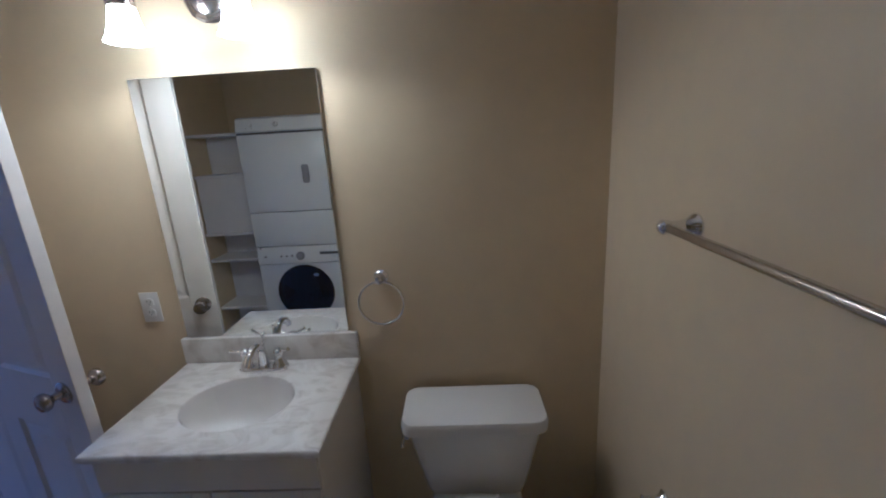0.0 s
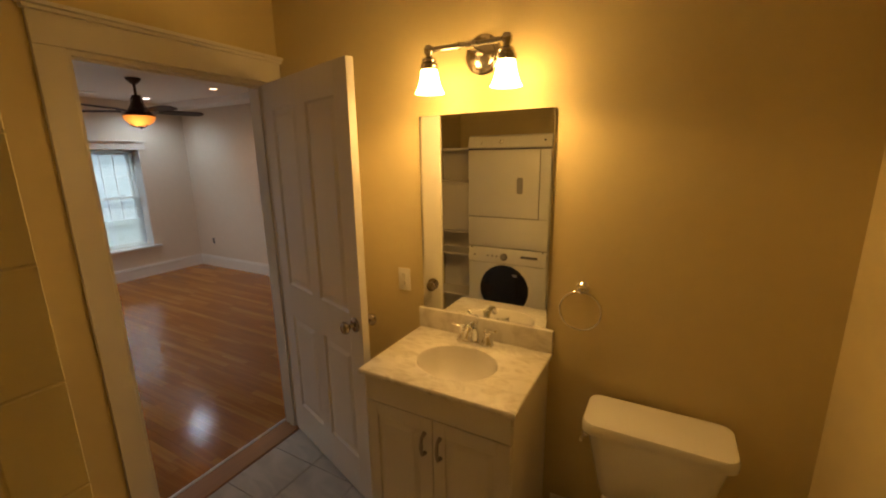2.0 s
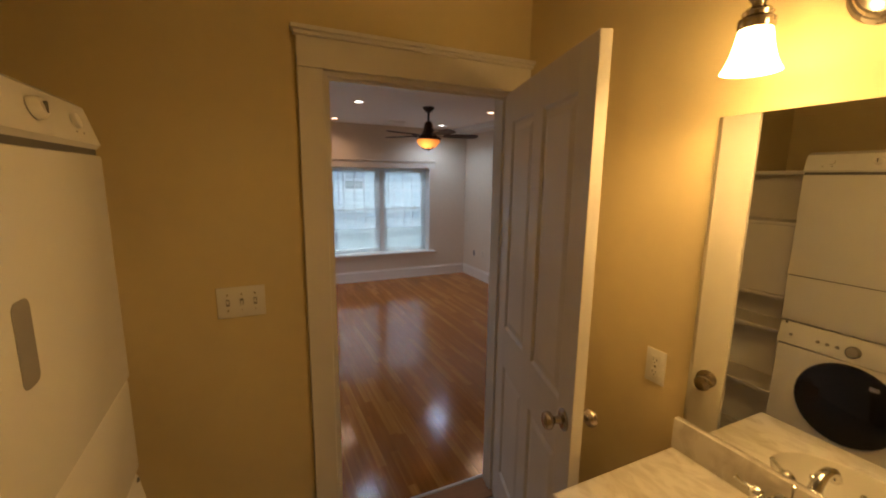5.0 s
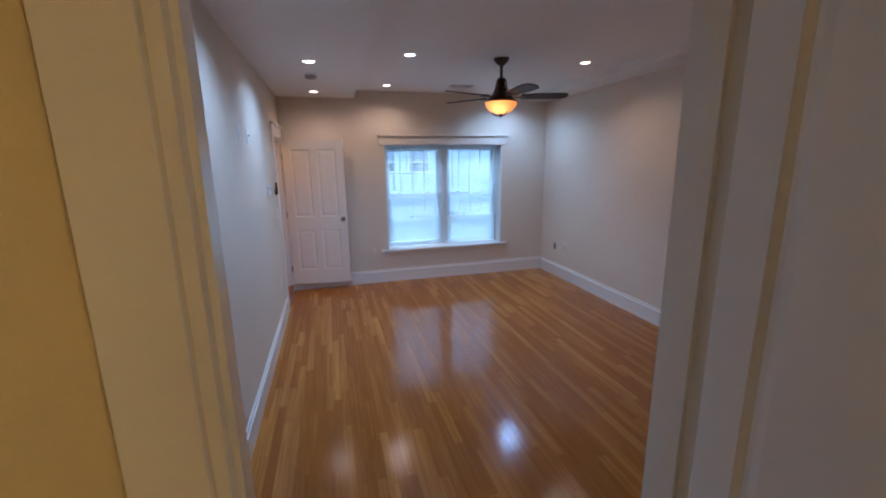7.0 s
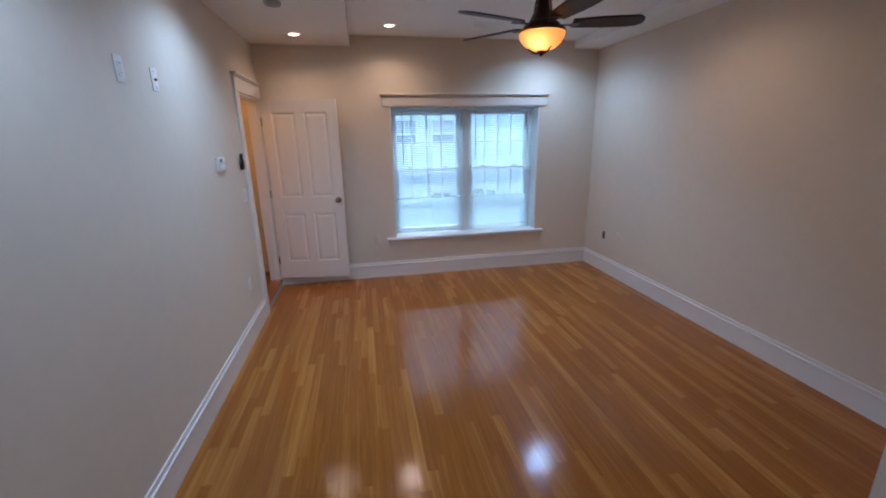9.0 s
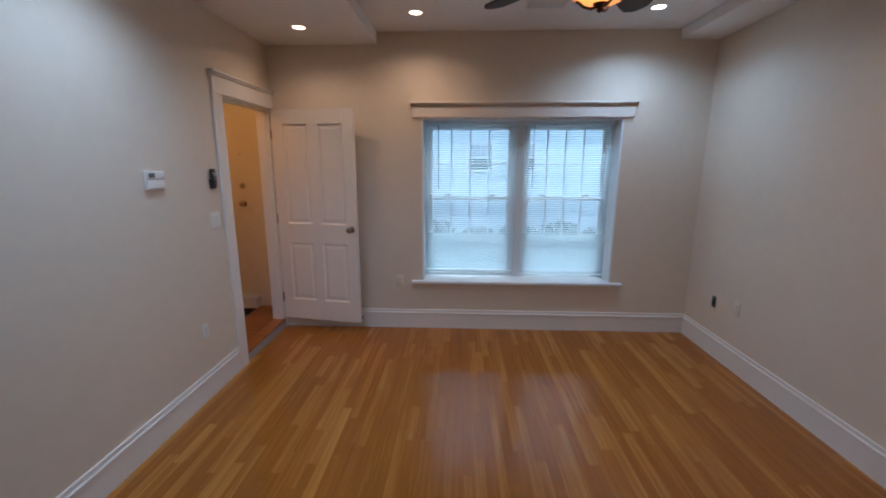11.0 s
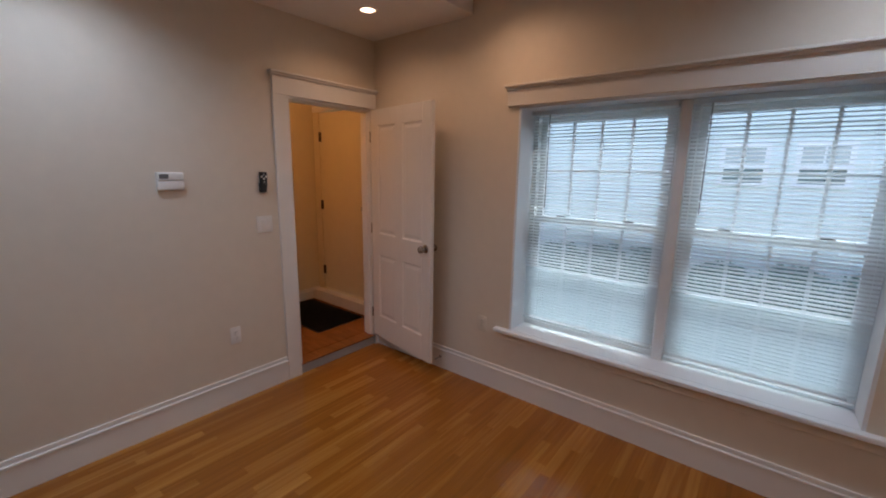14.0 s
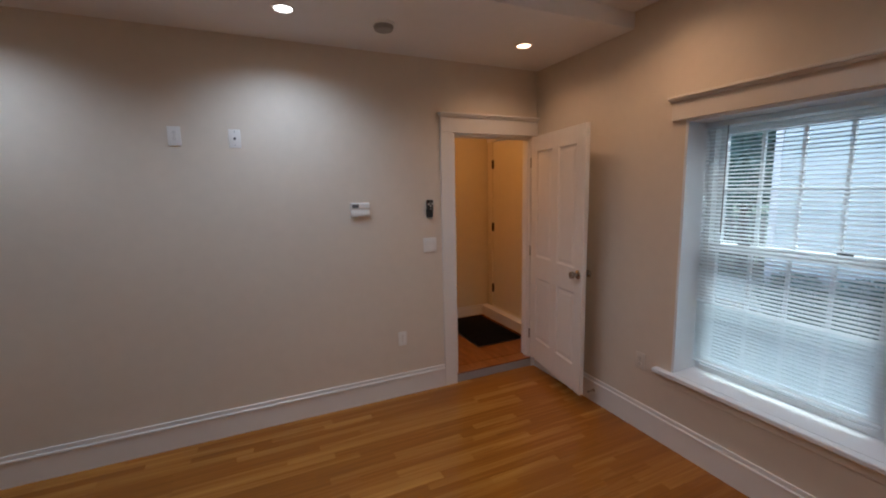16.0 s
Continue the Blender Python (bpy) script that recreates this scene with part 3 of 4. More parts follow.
run("trim_window_head", [((WEST, W0 - 0.080, WZ1), (WEST + 0.020, W1 + 0.085, WZ1 + 0.105), 0.002),
                         ((WEST, W0 - 0.088, WZ1 + 0.105), (WEST + 0.034, W1 + 0.095, WZ1 + 0.119), 0.002),
                         ((WEST, W0 - 0.096, WZ1 + 0.119), (WEST + 0.048, W1 + 0.103, WZ1 + 0.136), 0.003)], HEAD, "cream crowned window head board", "window trim")
run("window_sill", [((WEST - 0.295, W0 + 0.001, WZ0 - 0.002), (WEST, W1 - 0.001, WZ0 + 0.012)), ((WEST - 0.001, W0 - 0.104, WZ0 - 0.016), (WEST + 0.050, W1 + 0.100, WZ0 + 0.0125), 0.005)], VINYL, "deep white painted window sill", "window sill")
run("trim_window_apron", [((WEST, W0 - 0.09, WZ0 - 0.075), (WEST + 0.016, W1 + 0.075, WZ0 - 0.0165), 0.002)], PAINT, "beige painted apron under the sill", "window trim")
double_hung("window_1", W0 + 0.018, MULL - 0.032, WZ0 + 0.014, WZ1 - 0.018, WEST - 0.205)
double_hung("window_2", MULL + 0.032, W1 - 0.018, WZ0 + 0.014, WZ1 - 0.018, WEST - 0.205)


def blind(y0, y1, bottom, wand_y, wand_z):
    b = thing("venetian_blind", "white venetian blind lowered with its slats open", "blind", group="window blinds")
    x, top = WEST - 0.168, WZ1 - 0.020
    part("headrail", cube((x - 0.020, y0, top - 0.030), (x + 0.020, y1, top), 0.003), SLAT, b)
    meshes = {}
    z = top - 0.045
    while z > bottom + 0.03:
        turn = -20 if z > 0.95 else 66
        if turn not in meshes:
            pts = [(-0.0120, 0.0000), (-0.006, 0.0018), (0, 0.0024), (0.006, 0.0018), (0.0120, 0.0000)]
            tilt = radians(turn)
            sec = [(p * math.cos(tilt) - q * math.sin(tilt), p * math.sin(tilt) + q * math.cos(tilt)) for p, q in pts]
            sec += [(p + 0.0001, q - 0.0007) for p, q in reversed(sec)]
            ob = part("slat", loft([[(p, y, q) for p, q in sec] for y in (y0 + 0.004, y1 - 0.004)]), SLAT, b)
            meshes[turn] = ob.data
        else:
            ob = new("slat", meshes[turn])
            ob.parent = b
        ob.location = (x, 0, z)
        z -= 0.0215
    part("bottom_rail", cube((x - 0.012, y0 + 0.003, bottom), (x + 0.012, y1 - 0.003, bottom + 0.014), 0.003), SLAT, b)
    for k in (0.14, 0.5, 0.86):
        y = y0 + (y1 - y0) * k
        for dx in (-0.0125, 0.0125):
            part("ladder_cord", tube([(x + dx, y, bottom + 0.01), (x + dx, y, top - 0.03)], 0.0008, 5), SLAT, b)
    part("wand", tube([(x + 0.024, wand_y, top - 0.03), (x + 0.026, wand_y, wand_z)], 0.0035, 8), GREY, b, "grey tilt wand")
    return b


blind(W0 + 0.022, MULL - 0.034, 0.565, W0 + 0.155, 1.40)
blind(MULL + 0.034, W1 - 0.022, 0.530, MULL + 0.125, 1.42)


# ---- ceiling fixtures of the living room ----
def can_light(x, y, z, lit, label):
    c = thing("recessed_light", label, "ceiling light", pose(x, y, z), group="recessed ceiling lights")
    part("trim_ring", turned([(0.066, 0.0), (0.066, -0.004), (0.052, -0.007), (0.047, -0.002), (0.047, 0.0)], seg=32), PLATE, c)
    part("lens", turned([(0.0465, -0.0005), (0.0465, -0.0030), (0.02, -0.0045), (0.001, -0.005)], seg=28), lit, c, "glowing lamp face")


for x, y, z, colour, power in CANS:
    can_light(x, y, z, LAMP_COOL if colour is COOL else LAMP_SOFT, "round white recessed light, switched on" if colour is COOL else "round recessed light glowing warm and dim")

sm = thing("smoke_detector", "round grey-white smoke detector on the soffit", "smoke detector", pose(-3.94, 4.025, SOFFIT))
part("base", turned([(0.072, 0), (0.072, -0.010), (0.066, -0.014)], seg=32), PLATE, sm)
part("cover", turned([(0.060, -0.014), (0.062, -0.020), (0.054, -0.038), (0.030, -0.044), (0.001, -0.045)], seg=32), GREY, sm, "greyed vented cover")

vent = thing("ceiling_vent", "white louvred air vent in the ceiling", "vent", pose(-4.88, 5.92, LIVING_CEIL))
part("backing", cube((-0.062, -0.14, -0.003), (0.062, 0.14, -0.0005)), DARKGREY, vent)
part("frame", boxes(((-0.085, -0.165, -0.008), (-0.060, 0.165, -0.0005), 0.002), ((0.060, -0.165, -0.008), (0.085, 0.165, -0.0005), 0.002), ((-0.060, -0.165, -0.008), (0.060, -0.140, -0.0005), 0.002), ((-0.060, 0.140, -0.008), (0.060, 0.165, -0.0005), 0.002)), PLATE, vent)
for i in range(7):
    part("slat", cube((-0.052 + i * 0.0165, -0.14, -0.011), (-0.047 + i * 0.0165, 0.14, -0.004)), PLATE, vent)

fan = thing("ceiling_fan", "dark bronze ceiling fan with a lit amber glass bowl", "ceiling fan", pose(FAN[0], FAN[1], 0.02))
part("canopy", turned([(0.075, 2.78), (0.075, 2.768), (0.066, 2.752), (0.044, 2.730), (0.026, 2.714), (0.020, 2.710)]), BRONZE, fan)
part("downrod", turned([(0.014, 2.715), (0.014, 2.575)], seg=16), BRONZE, fan)
part("motor_housing", turned([(0.022, 2.600), (0.036, 2.595), (0.040, 2.560), (0.046, 2.520), (0.062, 2.475), (0.092, 2.440), (0.118, 2.420), (0.128, 2.400), (0.118, 2.385), (0.070, 2.378)]), BRONZE, fan)
for i in range(4):
    a = radians(45 + 90 * i)
    part("motor_fin", tube([(0.030 * math.cos(a), 0.030 * math.sin(a), 2.60), (0.052 * math.cos(a), 0.052 * math.sin(a), 2.56), (0.060 * math.cos(a), 0.060 * math.sin(a), 2.50), (0.095 * math.cos(a), 0.095 * math.sin(a), 2.44)], 0.006, 8), BRONZE, fan)
part("fitter_ring", turned([(0.110, 2.392), (0.158, 2.386), (0.162, 2.378), (0.156, 2.370), (0.110, 2.372)]), BRONZE, fan)
bowl = part("glass_bowl", turned([(0.152, 2.374), (0.158, 2.362), (0.150, 2.335), (0.126, 2.300), (0.088, 2.272), (0.045, 2.258), (0.012, 2.255)], seg=36), BOWL, fan, "amber scavo glass bowl, lit")
part("finial", turned([(0.028, 2.262), (0.030, 2.254), (0.018, 2.248), (0.010, 2.240), (0.014, 2.232), (0.001, 2.222)], seg=16), BRONZE, fan)
for i in range(3):
    a = radians(20 + 120 * i)
    part("scroll", tube([(r * math.cos(a), r * math.sin(a), z) for r, z in ((0.012, 2.246), (0.036, 2.240), (0.064, 2.249), (0.082, 2.266), (0.094, 2.270))], 0.0058, 8), BRONZE, fan)
for i in range(5):
    a = 2 + 72 * i
    m = Matrix.Rotation(radians(a), 4, "Z")
    arm = part("blade_iron", boxes(((0.10, -0.016, 2.408), (0.20, 0.016, 2.416), 0.003), ((0.19, -0.045, 2.412), (0.245, 0.045, 2.418), 0.003)), BRONZE, fan)
    arm.matrix_basis = m
    out = []
    for j in range(13):
        u = j / 12
        out.append((0.20 + 0.46 * u, 0.052 + 0.020 * math.sin(u * math.pi * 0.75) if u < 0.92 else 0.038))
    edge = [(p, q) for p, q in out] + [(0.668, 0.015)]
    loop = edge + [(p, -q) for p, q in reversed(edge)]
    bl = part("blade", loft([[(p, q, 2.418 - q * 0.20) for p, q in loop], [(p, q, 2.428 - q * 0.20) for p, q in loop]]), BLADE, fan, "dark walnut fan blade")
    bl.matrix_basis = m


# ---- wall plates and small fittings ----
def plate_frame(face, x, y, z):
    """Local x along the wall, y out of it, z up."""
    return {"south": pose(x, SOUTH, z, 0, 0, 0), "north": pose(x, NORTH, z, 0, 0, 180), "west": pose(WEST, y, z, 0, 0, -90),
            "bath_west": pose(BATH_W, y, z, 0, 0, -90), "bath_north": pose(x, BATH_N, z, 0, 0, 180), "corner": pose(x, JUT_Y, z, 0, 0, 180)}[face]


def duplex(face, x=0, y=0, z=0, label="white duplex outlet with cover plate", mat=PLATE):
    o = thing("wall_outlet", label, "outlet", plate_frame(face, x, y, z), group="wall outlets")
    part("cover_plate", cube((-0.036, 0, -0.059), (0.036, 0.006, 0.059), 0.003, 2), mat, o)
    for s in (1, -1):
        r = part("receptacle", loft([rounded(0.034, 0.030, 0.012, 0.006, 0, s * 0.021), rounded(0.033, 0.029, 0.012, 0.0085, 0, s * 0.021)]), mat, o)
        r.matrix_basis = Matrix.Rotation(radians(90), 4, "X") @ Matrix.Scale(-1, 4, (0, 0, 1))
        for dx in (-0.0065, 0.0065):
            part("slot", cube((dx - 0.0012, 0.0075, s * 0.021 - 0.001), (dx + 0.0012, 0.0092, s * 0.021 + 0.008)), DARKGREY, o, "dark plug slot")
        part("ground_hole", turned([(0.0024, 0.0075), (0.0024, 0.0092)], (0, 0, s * 0.021 - 0.007), (0, 1, 0), 8), DARKGREY, o, "dark ground hole")
    part("screw", turned([(0.003, 0.006), (0.003, 0.0075)], (0, 0, 0), (0, 1, 0), 10), NICKEL, o)
    return o


def toggles(face, count, x=0, y=0, z=0, label="white toggle switch plate"):
    w = 0.070 + 0.046 * (count - 1)
    o = thing("light_switch", label, "light switch", plate_frame(face, x, y, z))
    part("cover_plate", cube((-w / 2, 0, -0.0585), (w / 2, 0.006, 0.0585), 0.003, 2), PLATE, o)
    for i in range(count):
        cx = (i - (count - 1) / 2) * 0.046
        part("slot_frame", cube((cx - 0.006, 0.0055, -0.013), (cx + 0.006, 0.0072, 0.013), 0.001), GREY, o, "recessed toggle slot")
        part("toggle", loft([[(cx - 0.004, 0.006, -0.006 + s), (cx + 0.004, 0.006, -0.006 + s), (cx + 0.004, 0.006, 0.006 + s), (cx - 0.004, 0.006, 0.006 + s)] if k == 0 else [(cx - 0.003, 0.019, 0.003 + s), (cx + 0.003, 0.019, 0.003 + s), (cx + 0.003, 0.019, 0.010 + s), (cx - 0.003, 0.019, 0.010 + s)] for k, s in ((0, 0), (1, -0.014 if i % 2 else 0.002))]), PLATE, o)
        for s in (1, -1):
            part("screw", turned([(0.0028, 0.006), (0.0028, 0.0073)], (cx, 0, s * 0.030), (0, 1, 0), 10), NICKEL, o)
    return o


def rockers(face, count, x=0, y=0, z=0, label="white rocker switch plate"):
    w = 0.070 + 0.046 * (count - 1)
    o = thing("light_switch", label, "light switch", plate_frame(face, x, y, z))
    part("cover_plate", cube((-w / 2, 0, -0.0585), (w / 2, 0.006, 0.0585), 0.003, 2), PLATE, o)
    for i in range(count):
        cx = (i - (count - 1) / 2) * 0.046
        part("rocker", loft([[(cx - 0.0165, 0.0062, -0.033), (cx + 0.0165, 0.0062, -0.033), (cx + 0.0165, 0.0062, 0.033), (cx - 0.0165, 0.0062, 0.033)],
                             [(cx - 0.0155, 0.0075, -0.032), (cx + 0.0155, 0.0075, -0.032), (cx + 0.0155, 0.0115, 0.032), (cx - 0.0155, 0.0115, 0.032)]]), PLATE, o)
        for k in (1, -1):
            part("screw", turned([(0.0028, 0.006), (0.0028, 0.0073)], (cx, 0, k * 0.0475), (0, 1, 0), 10), PLATE, o)
    return o


duplex("south", x=-4.156, z=0.487)
duplex("south", x=-1.31, z=0.42)
duplex("south", x=-2.718, z=2.05, label="white duplex outlet high on the wall")
duplex("west", y=4.705, z=0.492, label="beige outlet low beside the window", mat=PLATE_BEIGE)
duplex("corner", x=-0.56, z=0.46)
duplex("bath_north", x=0.898, z=1.28, label="white duplex outlet beside the mirror")
duplex("north", x=-4.75, z=0.51, label="beige duplex outlet low on the plain wall", mat=PLATE_BEIGE)
rockers("south", 2, x=-4.418, z=1.244, label="white double rocker switch beside the door")
toggles("bath_west", 3, y=3.632, z=1.431, label="white triple toggle switch beside the door")
cx = thing("cable_plate", "white cable jack plate high on the wall", "wall plate", plate_frame("south", -3.054, 0, 2.045))
part("cover_plate", cube((-0.036, 0, -0.059), (0.036, 0.006, 0.059), 0.003, 2), PLATE, cx)
part("jack", turned([(0.0085, 0.006), (0.0085, 0.009), (0.005, 0.009), (0.005, 0.017), (0.001, 0.017)], (0, 0, 0), (0, 1, 0), 12), DARKGREY, cx, "dark threaded cable jack")
for s in (1, -1):
    part("screw", turned([(0.003, 0.006), (0.003, 0.0075)], (0, 0, s * 0.041), (0, 1, 0), 10), DARKGREY, cx)
ob_ = thing("open_outlet_box", "bare dark outlet box without a cover", "outlet", plate_frame("north", -5.044, 0, 0.469))
part("box_rim", boxes(((-0.028, 0.001, -0.050), (0.028, 0.004, 0.050), 0.002)), DARKGREY, ob_)
part("receptacle", cube((-0.015, 0.004, -0.034), (0.015, 0.010, 0.034), 0.003), BLACK, ob_, "black bare receptacle")

th = thing("thermostat", "white thermostat with a small grey display", "thermostat", plate_frame("south", -3.855, 0, 1.550))
part("base", cube((-0.071, 0, -0.053), (0.071, 0.018, 0.053), 0.004, 2), PLATE, th)
part("upper_cover", cube((-0.070, 0.018, 0.006), (0.070, 0.030, 0.052), 0.006, 2), PLATE, th)
part("flap", cube((-0.070, 0.018, -0.050), (0.070, 0.026, 0.003), 0.005, 2), PLATE, th)
part("display", cube((0.012, 0.0295, 0.016), (0.060, 0.0315, 0.042), 0.001), DARKGREY, th, "dark grey display")

rc = thing("remote_control", "black fan remote in a wall cradle", "remote control", plate_frame("south", -4.420, 0, 1.538))
part("cradle", loft([rounded(0.052, 0.018, 0.008, -0.070, 0, 0.010), rounded(0.058, 0.022, 0.009, -0.030, 0, 0.012), rounded(0.060, 0.022, 0.009, -0.005, 0, 0.012)]), BLACK, rc)
part("body", loft([rounded(0.040, 0.018, 0.008, -0.062, 0, 0.022), rounded(0.050, 0.022, 0.009, -0.02, 0, 0.022), rounded(0.058, 0.022, 0.009, 0.045, 0, 0.021), rounded(0.050, 0.018, 0.008, 0.070, 0, 0.020)]), BLACK, rc)
for i, (dx, dz) in enumerate(((0, 0.052), (-0.016, 0.038), (0.016, 0.038), (0, 0.024), (0, 0.0))):
    part("button", turned([(0.007, 0.030), (0.007, 0.0345), (0.004, 0.0355)], (dx, 0, dz), (0, 1, 0), 12), PLATE if i in (1, 2, 3) else GREY, rc, "pale remote button")

ds = thing("door_stop", "small spring door stop on the baseboard", "door stop", pose(WEST + 0.018, 4.31, 0.10))
part("base", turned([(0.014, 0), (0.012, 0.006)], (0, 0, 0), (1, 0, 0), 12), NICKEL, ds)
part("spring", turned([(0.006, 0.006), (0.0055, 0.05)], (0, 0, 0), (1, 0, 0), 12), NICKEL, ds)
part("rubber_tip", turned([(0.009, 0.05), (0.009, 0.062), (0.006, 0.066)], (0, 0, 0), (1, 0, 0), 12), GREY, ds)


# ---- hallway ----
structure("door_sill_hall", boxes(((HALL_W, 2.14, HALL_Z), (HALL_W + 0.10, 3.10, 0.21), 0.004)), TRIM, "raised white sill under the outer door", "step")
run("trim_hall_head", [((HALL_W, 2.15, 2.25), (HALL_W + 0.030, 3.12, 2.35), 0.002), ((HALL_W, 2.13, 2.35), (HALL_W + 0.11, 3.14, 2.385), 0.003)], TRIM, "white head board over the outer door", "door casing")
mat_ = thing("door_mat", "black ribbed door mat on the hallway floor", "door mat", pose(-5.38, 2.63, HALL_Z))
part("carpet_top", cube((-0.27, -0.455, 0.003), (0.27, 0.455, 0.011), 0.004, 2), MAT_FIBRE, mat_)
part("backing", cube((-0.285, -0.47, 0.0), (0.285, 0.47, 0.004), 0.002), BLACK, mat_)


# ---- bathroom ----
van = thing("vanity_cabinet", "white two-door vanity cabinet with metal pulls", "cabinet", pose(0.1492, -0.020, BATH_Z) @ Matrix.Scale(0.971, 4, (1, 0, 0)))
CT = 0.812  # underside of the top over the floor
for nm, p, q in (("side_panel", (0.890, 4.440, 0.10), (0.908, 4.905, CT - 0.002)), ("side_panel", (1.527, 4.440, 0.10), (1.545, 4.905, CT - 0.002)), ("back_panel", (0.908, 4.895, 0.10), (1.527, 4.905, CT - 0.002)),
                 ("bottom_panel", (0.908, 4.440, 0.10), (1.527, 4.895, 0.118)), ("toe_kick", (0.890, 4.50, 0.0), (1.545, 4.905, 0.0995)), ("top_rail", (0.908, 4.440, 0.690), (1.527, 4.452, CT - 0.002))):
    part(nm, cube(p, q, 0.001), CABINET, van)
part("false_drawer_front", cube((0.892, 4.424, 0.696), (1.543, 4.4395, CT - 0.004), 0.002), CABINET, van)
for x0, x1, px in ((0.892, 1.2155, 1.182), (1.2195, 1.543, 1.253)):
    d = part("door", boxes(((x0, 4.424, 0.105), (x0 + 0.055, 4.4395, 0.691), 0.002), ((x1 - 0.055, 4.424, 0.105), (x1, 4.4395, 0.691), 0.002), ((x0 + 0.055, 4.424, 0.105), (x1 - 0.055, 4.4395, 0.160), 0.001), ((x0 + 0.055, 4.424, 0.636), (x1 - 0.055, 4.4395, 0.691), 0.001)), CABINET, van)
    pa = (x0 + 0.055, x1 - 0.055, 0.160, 0.636)
    part("panel", loft([[(pa[0] + i, y, pa[2] + i), (pa[1] - i, y, pa[2] + i), (pa[1] - i, y, pa[3] - i), (pa[0] + i, y, pa[3] - i)] for i, y in ((0, 4.438), (0, 4.4315), (0.012, 4.4315), (0.035, 4.4255))]), CABINET, d, smooth=None)
    part("pull", tube([(px, 4.424, 0.538), (px, 4.400, 0.544), (px, 4.396, 0.557), (px, 4.394, 0.582), (px, 4.396, 0.607), (px, 4.400, 0.620), (px, 4.424, 0.626)], [0.009, 0.006, 0.0065, 0.0085, 0.0065, 0.006, 0.009], 12), KNOB, d, "brushed nickel bow pull")

top = thing("countertop", "white veined marble vanity top with integral basin", "countertop", pose(0.075, -0.030, 1.05))
bc, n = (1.255, 4.645), 48
x0, x1, y0, y1 = 0.919, 1.591, 4.414, 4.912


def ray_rect(a, inset):
    dx, dy = math.cos(a), math.sin(a)
    k = min(((x1 - inset - bc[0]) / dx if dx > 0 else (x0 + inset - bc[0]) / dx) if abs(dx) > 1e-9 else 1e9, ((y1 - inset - bc[1]) / dy if dy > 0 else (y0 + inset - bc[1]) / dy) if abs(dy) > 1e-9 else 1e9)
    return bc[0] + k * dx, bc[1] + k * dy


corner_angles = [math.atan2(y - bc[1], x - bc[0]) for x in (x0, x1) for y in (y0, y1)]
angles = sorted([2 * math.pi * i / n - math.pi for i in range(n)] + corner_angles)
ring = lambda a, b, z: [(bc[0] + a * math.cos(t), bc[1] + b * math.sin(t), z) for t in angles]
rect = lambda z, inset=0.0: [(*ray_rect(t, inset), z) for t in angles]
part("slab", loft([rect(-0.025, 0.004), rect(-0.020), rect(-0.005), rect(0.0, 0.005), ring(0.178, 0.144, 0.0), ring(0.1755, 0.1415, -0.003)], cap=False), MARBLE, top, smooth=50)
part("basin", loft([ring(0.1755, 0.1415, -0.003), ring(0.1735, 0.1395, -0.010), ring(0.171, 0.137, -0.018),
                   ring(0.165, 0.131, -0.050), ring(0.146, 0.115, -0.098), ring(0.104, 0.082, -0.132), ring(0.050, 0.042, -0.138), ring(0.020, 0.020, -0.139)], cap=False), BASIN, top, smooth=50)
part("backsplash", cube((x0, 4.893, 0.0), (x1, 4.9155, 0.103), 0.004, 2), MARBLE, top)
part("drain", turned([(0.023, -0.1385), (0.022, -0.1345), (0.014, -0.136), (0.001, -0.1375)], (bc[0], bc[1], 0), seg=20), CHROME, top, "chrome drain")
part("overflow", turned([(0.008, 0), (0.008, 0.002), (0.004, 0.003)], (bc[0], bc[1] - 0.117, -0.060), (0, 1, 0.4), 14), CHROME, top, "chrome overflow hole")

fa = thing("basin_faucet", "chrome two-handle faucet on the vanity top", "faucet", pose(1.328, 4.808, 1.05) @ Matrix.Scale(1.12, 4))
part("base", loft([rounded(0.160, 0.052, 0.025, 0.0), rounded(0.160, 0.052, 0.025, 0.008), rounded(0.148, 0.042, 0.020, 0.014)]), CHROME, fa)
part("spout", tube([(0, 0.004, 0.012), (0, 0.003, 0.050), (0, -0.006, 0.076), (0, -0.026, 0.092), (0, -0.052, 0.094), (0, -0.080, 0.082), (0, -0.098, 0.058)], [0.019, 0.015, 0.013, 0.0125, 0.012, 0.0115, 0.0125], 14), CHROME, fa)
part("lift_rod", turned([(0.003, 0.05), (0.003, 0.098), (0.006, 0.101), (0.006, 0.109), (0.001, 0.112)], (0, 0.022, 0), seg=12), CHROME, fa)
for s in (-1, 1):
    h = part("handle", turned([(0.024, 0.010), (0.023, 0.018), (0.017, 0.026), (0.013, 0.040), (0.012, 0.050), (0.016, 0.055), (0.017, 0.062), (0.012, 0.069), (0.006, 0.073), (0.001, 0.074)], (s * 0.054, 0, 0), seg=20), CHROME, fa)
    part("lever", tube([(s * 0.058, -0.002, 0.064), (s * 0.074, -0.008, 0.068), (s * 0.090, -0.014, 0.074), (s * 0.096, -0.016, 0.077)], [0.0055, 0.004, 0.0045, 0.0065], 10), CHROME, h, "chrome lever with a ball tip")

mir = thing("wall_mirror", "frameless rectangular mirror above the vanity", "mirror", pose(0.075, -0.023, 0))
part("backing", cube((0.941, 4.9035, 1.157), (1.558, 4.9095, 2.068)), GREY, mir)
part("glass", cube((0.939, 4.898, 1.155), (1.560, 4.9033, 2.070), 0.0025), MIRROR, mir, "silvered mirror glass")
part("edge_channel", boxes(((0.937, 4.8965, 1.1538), (1.562, 4.9095, 1.1605), 0.001)), CHROME, mir, "chrome bottom channel")

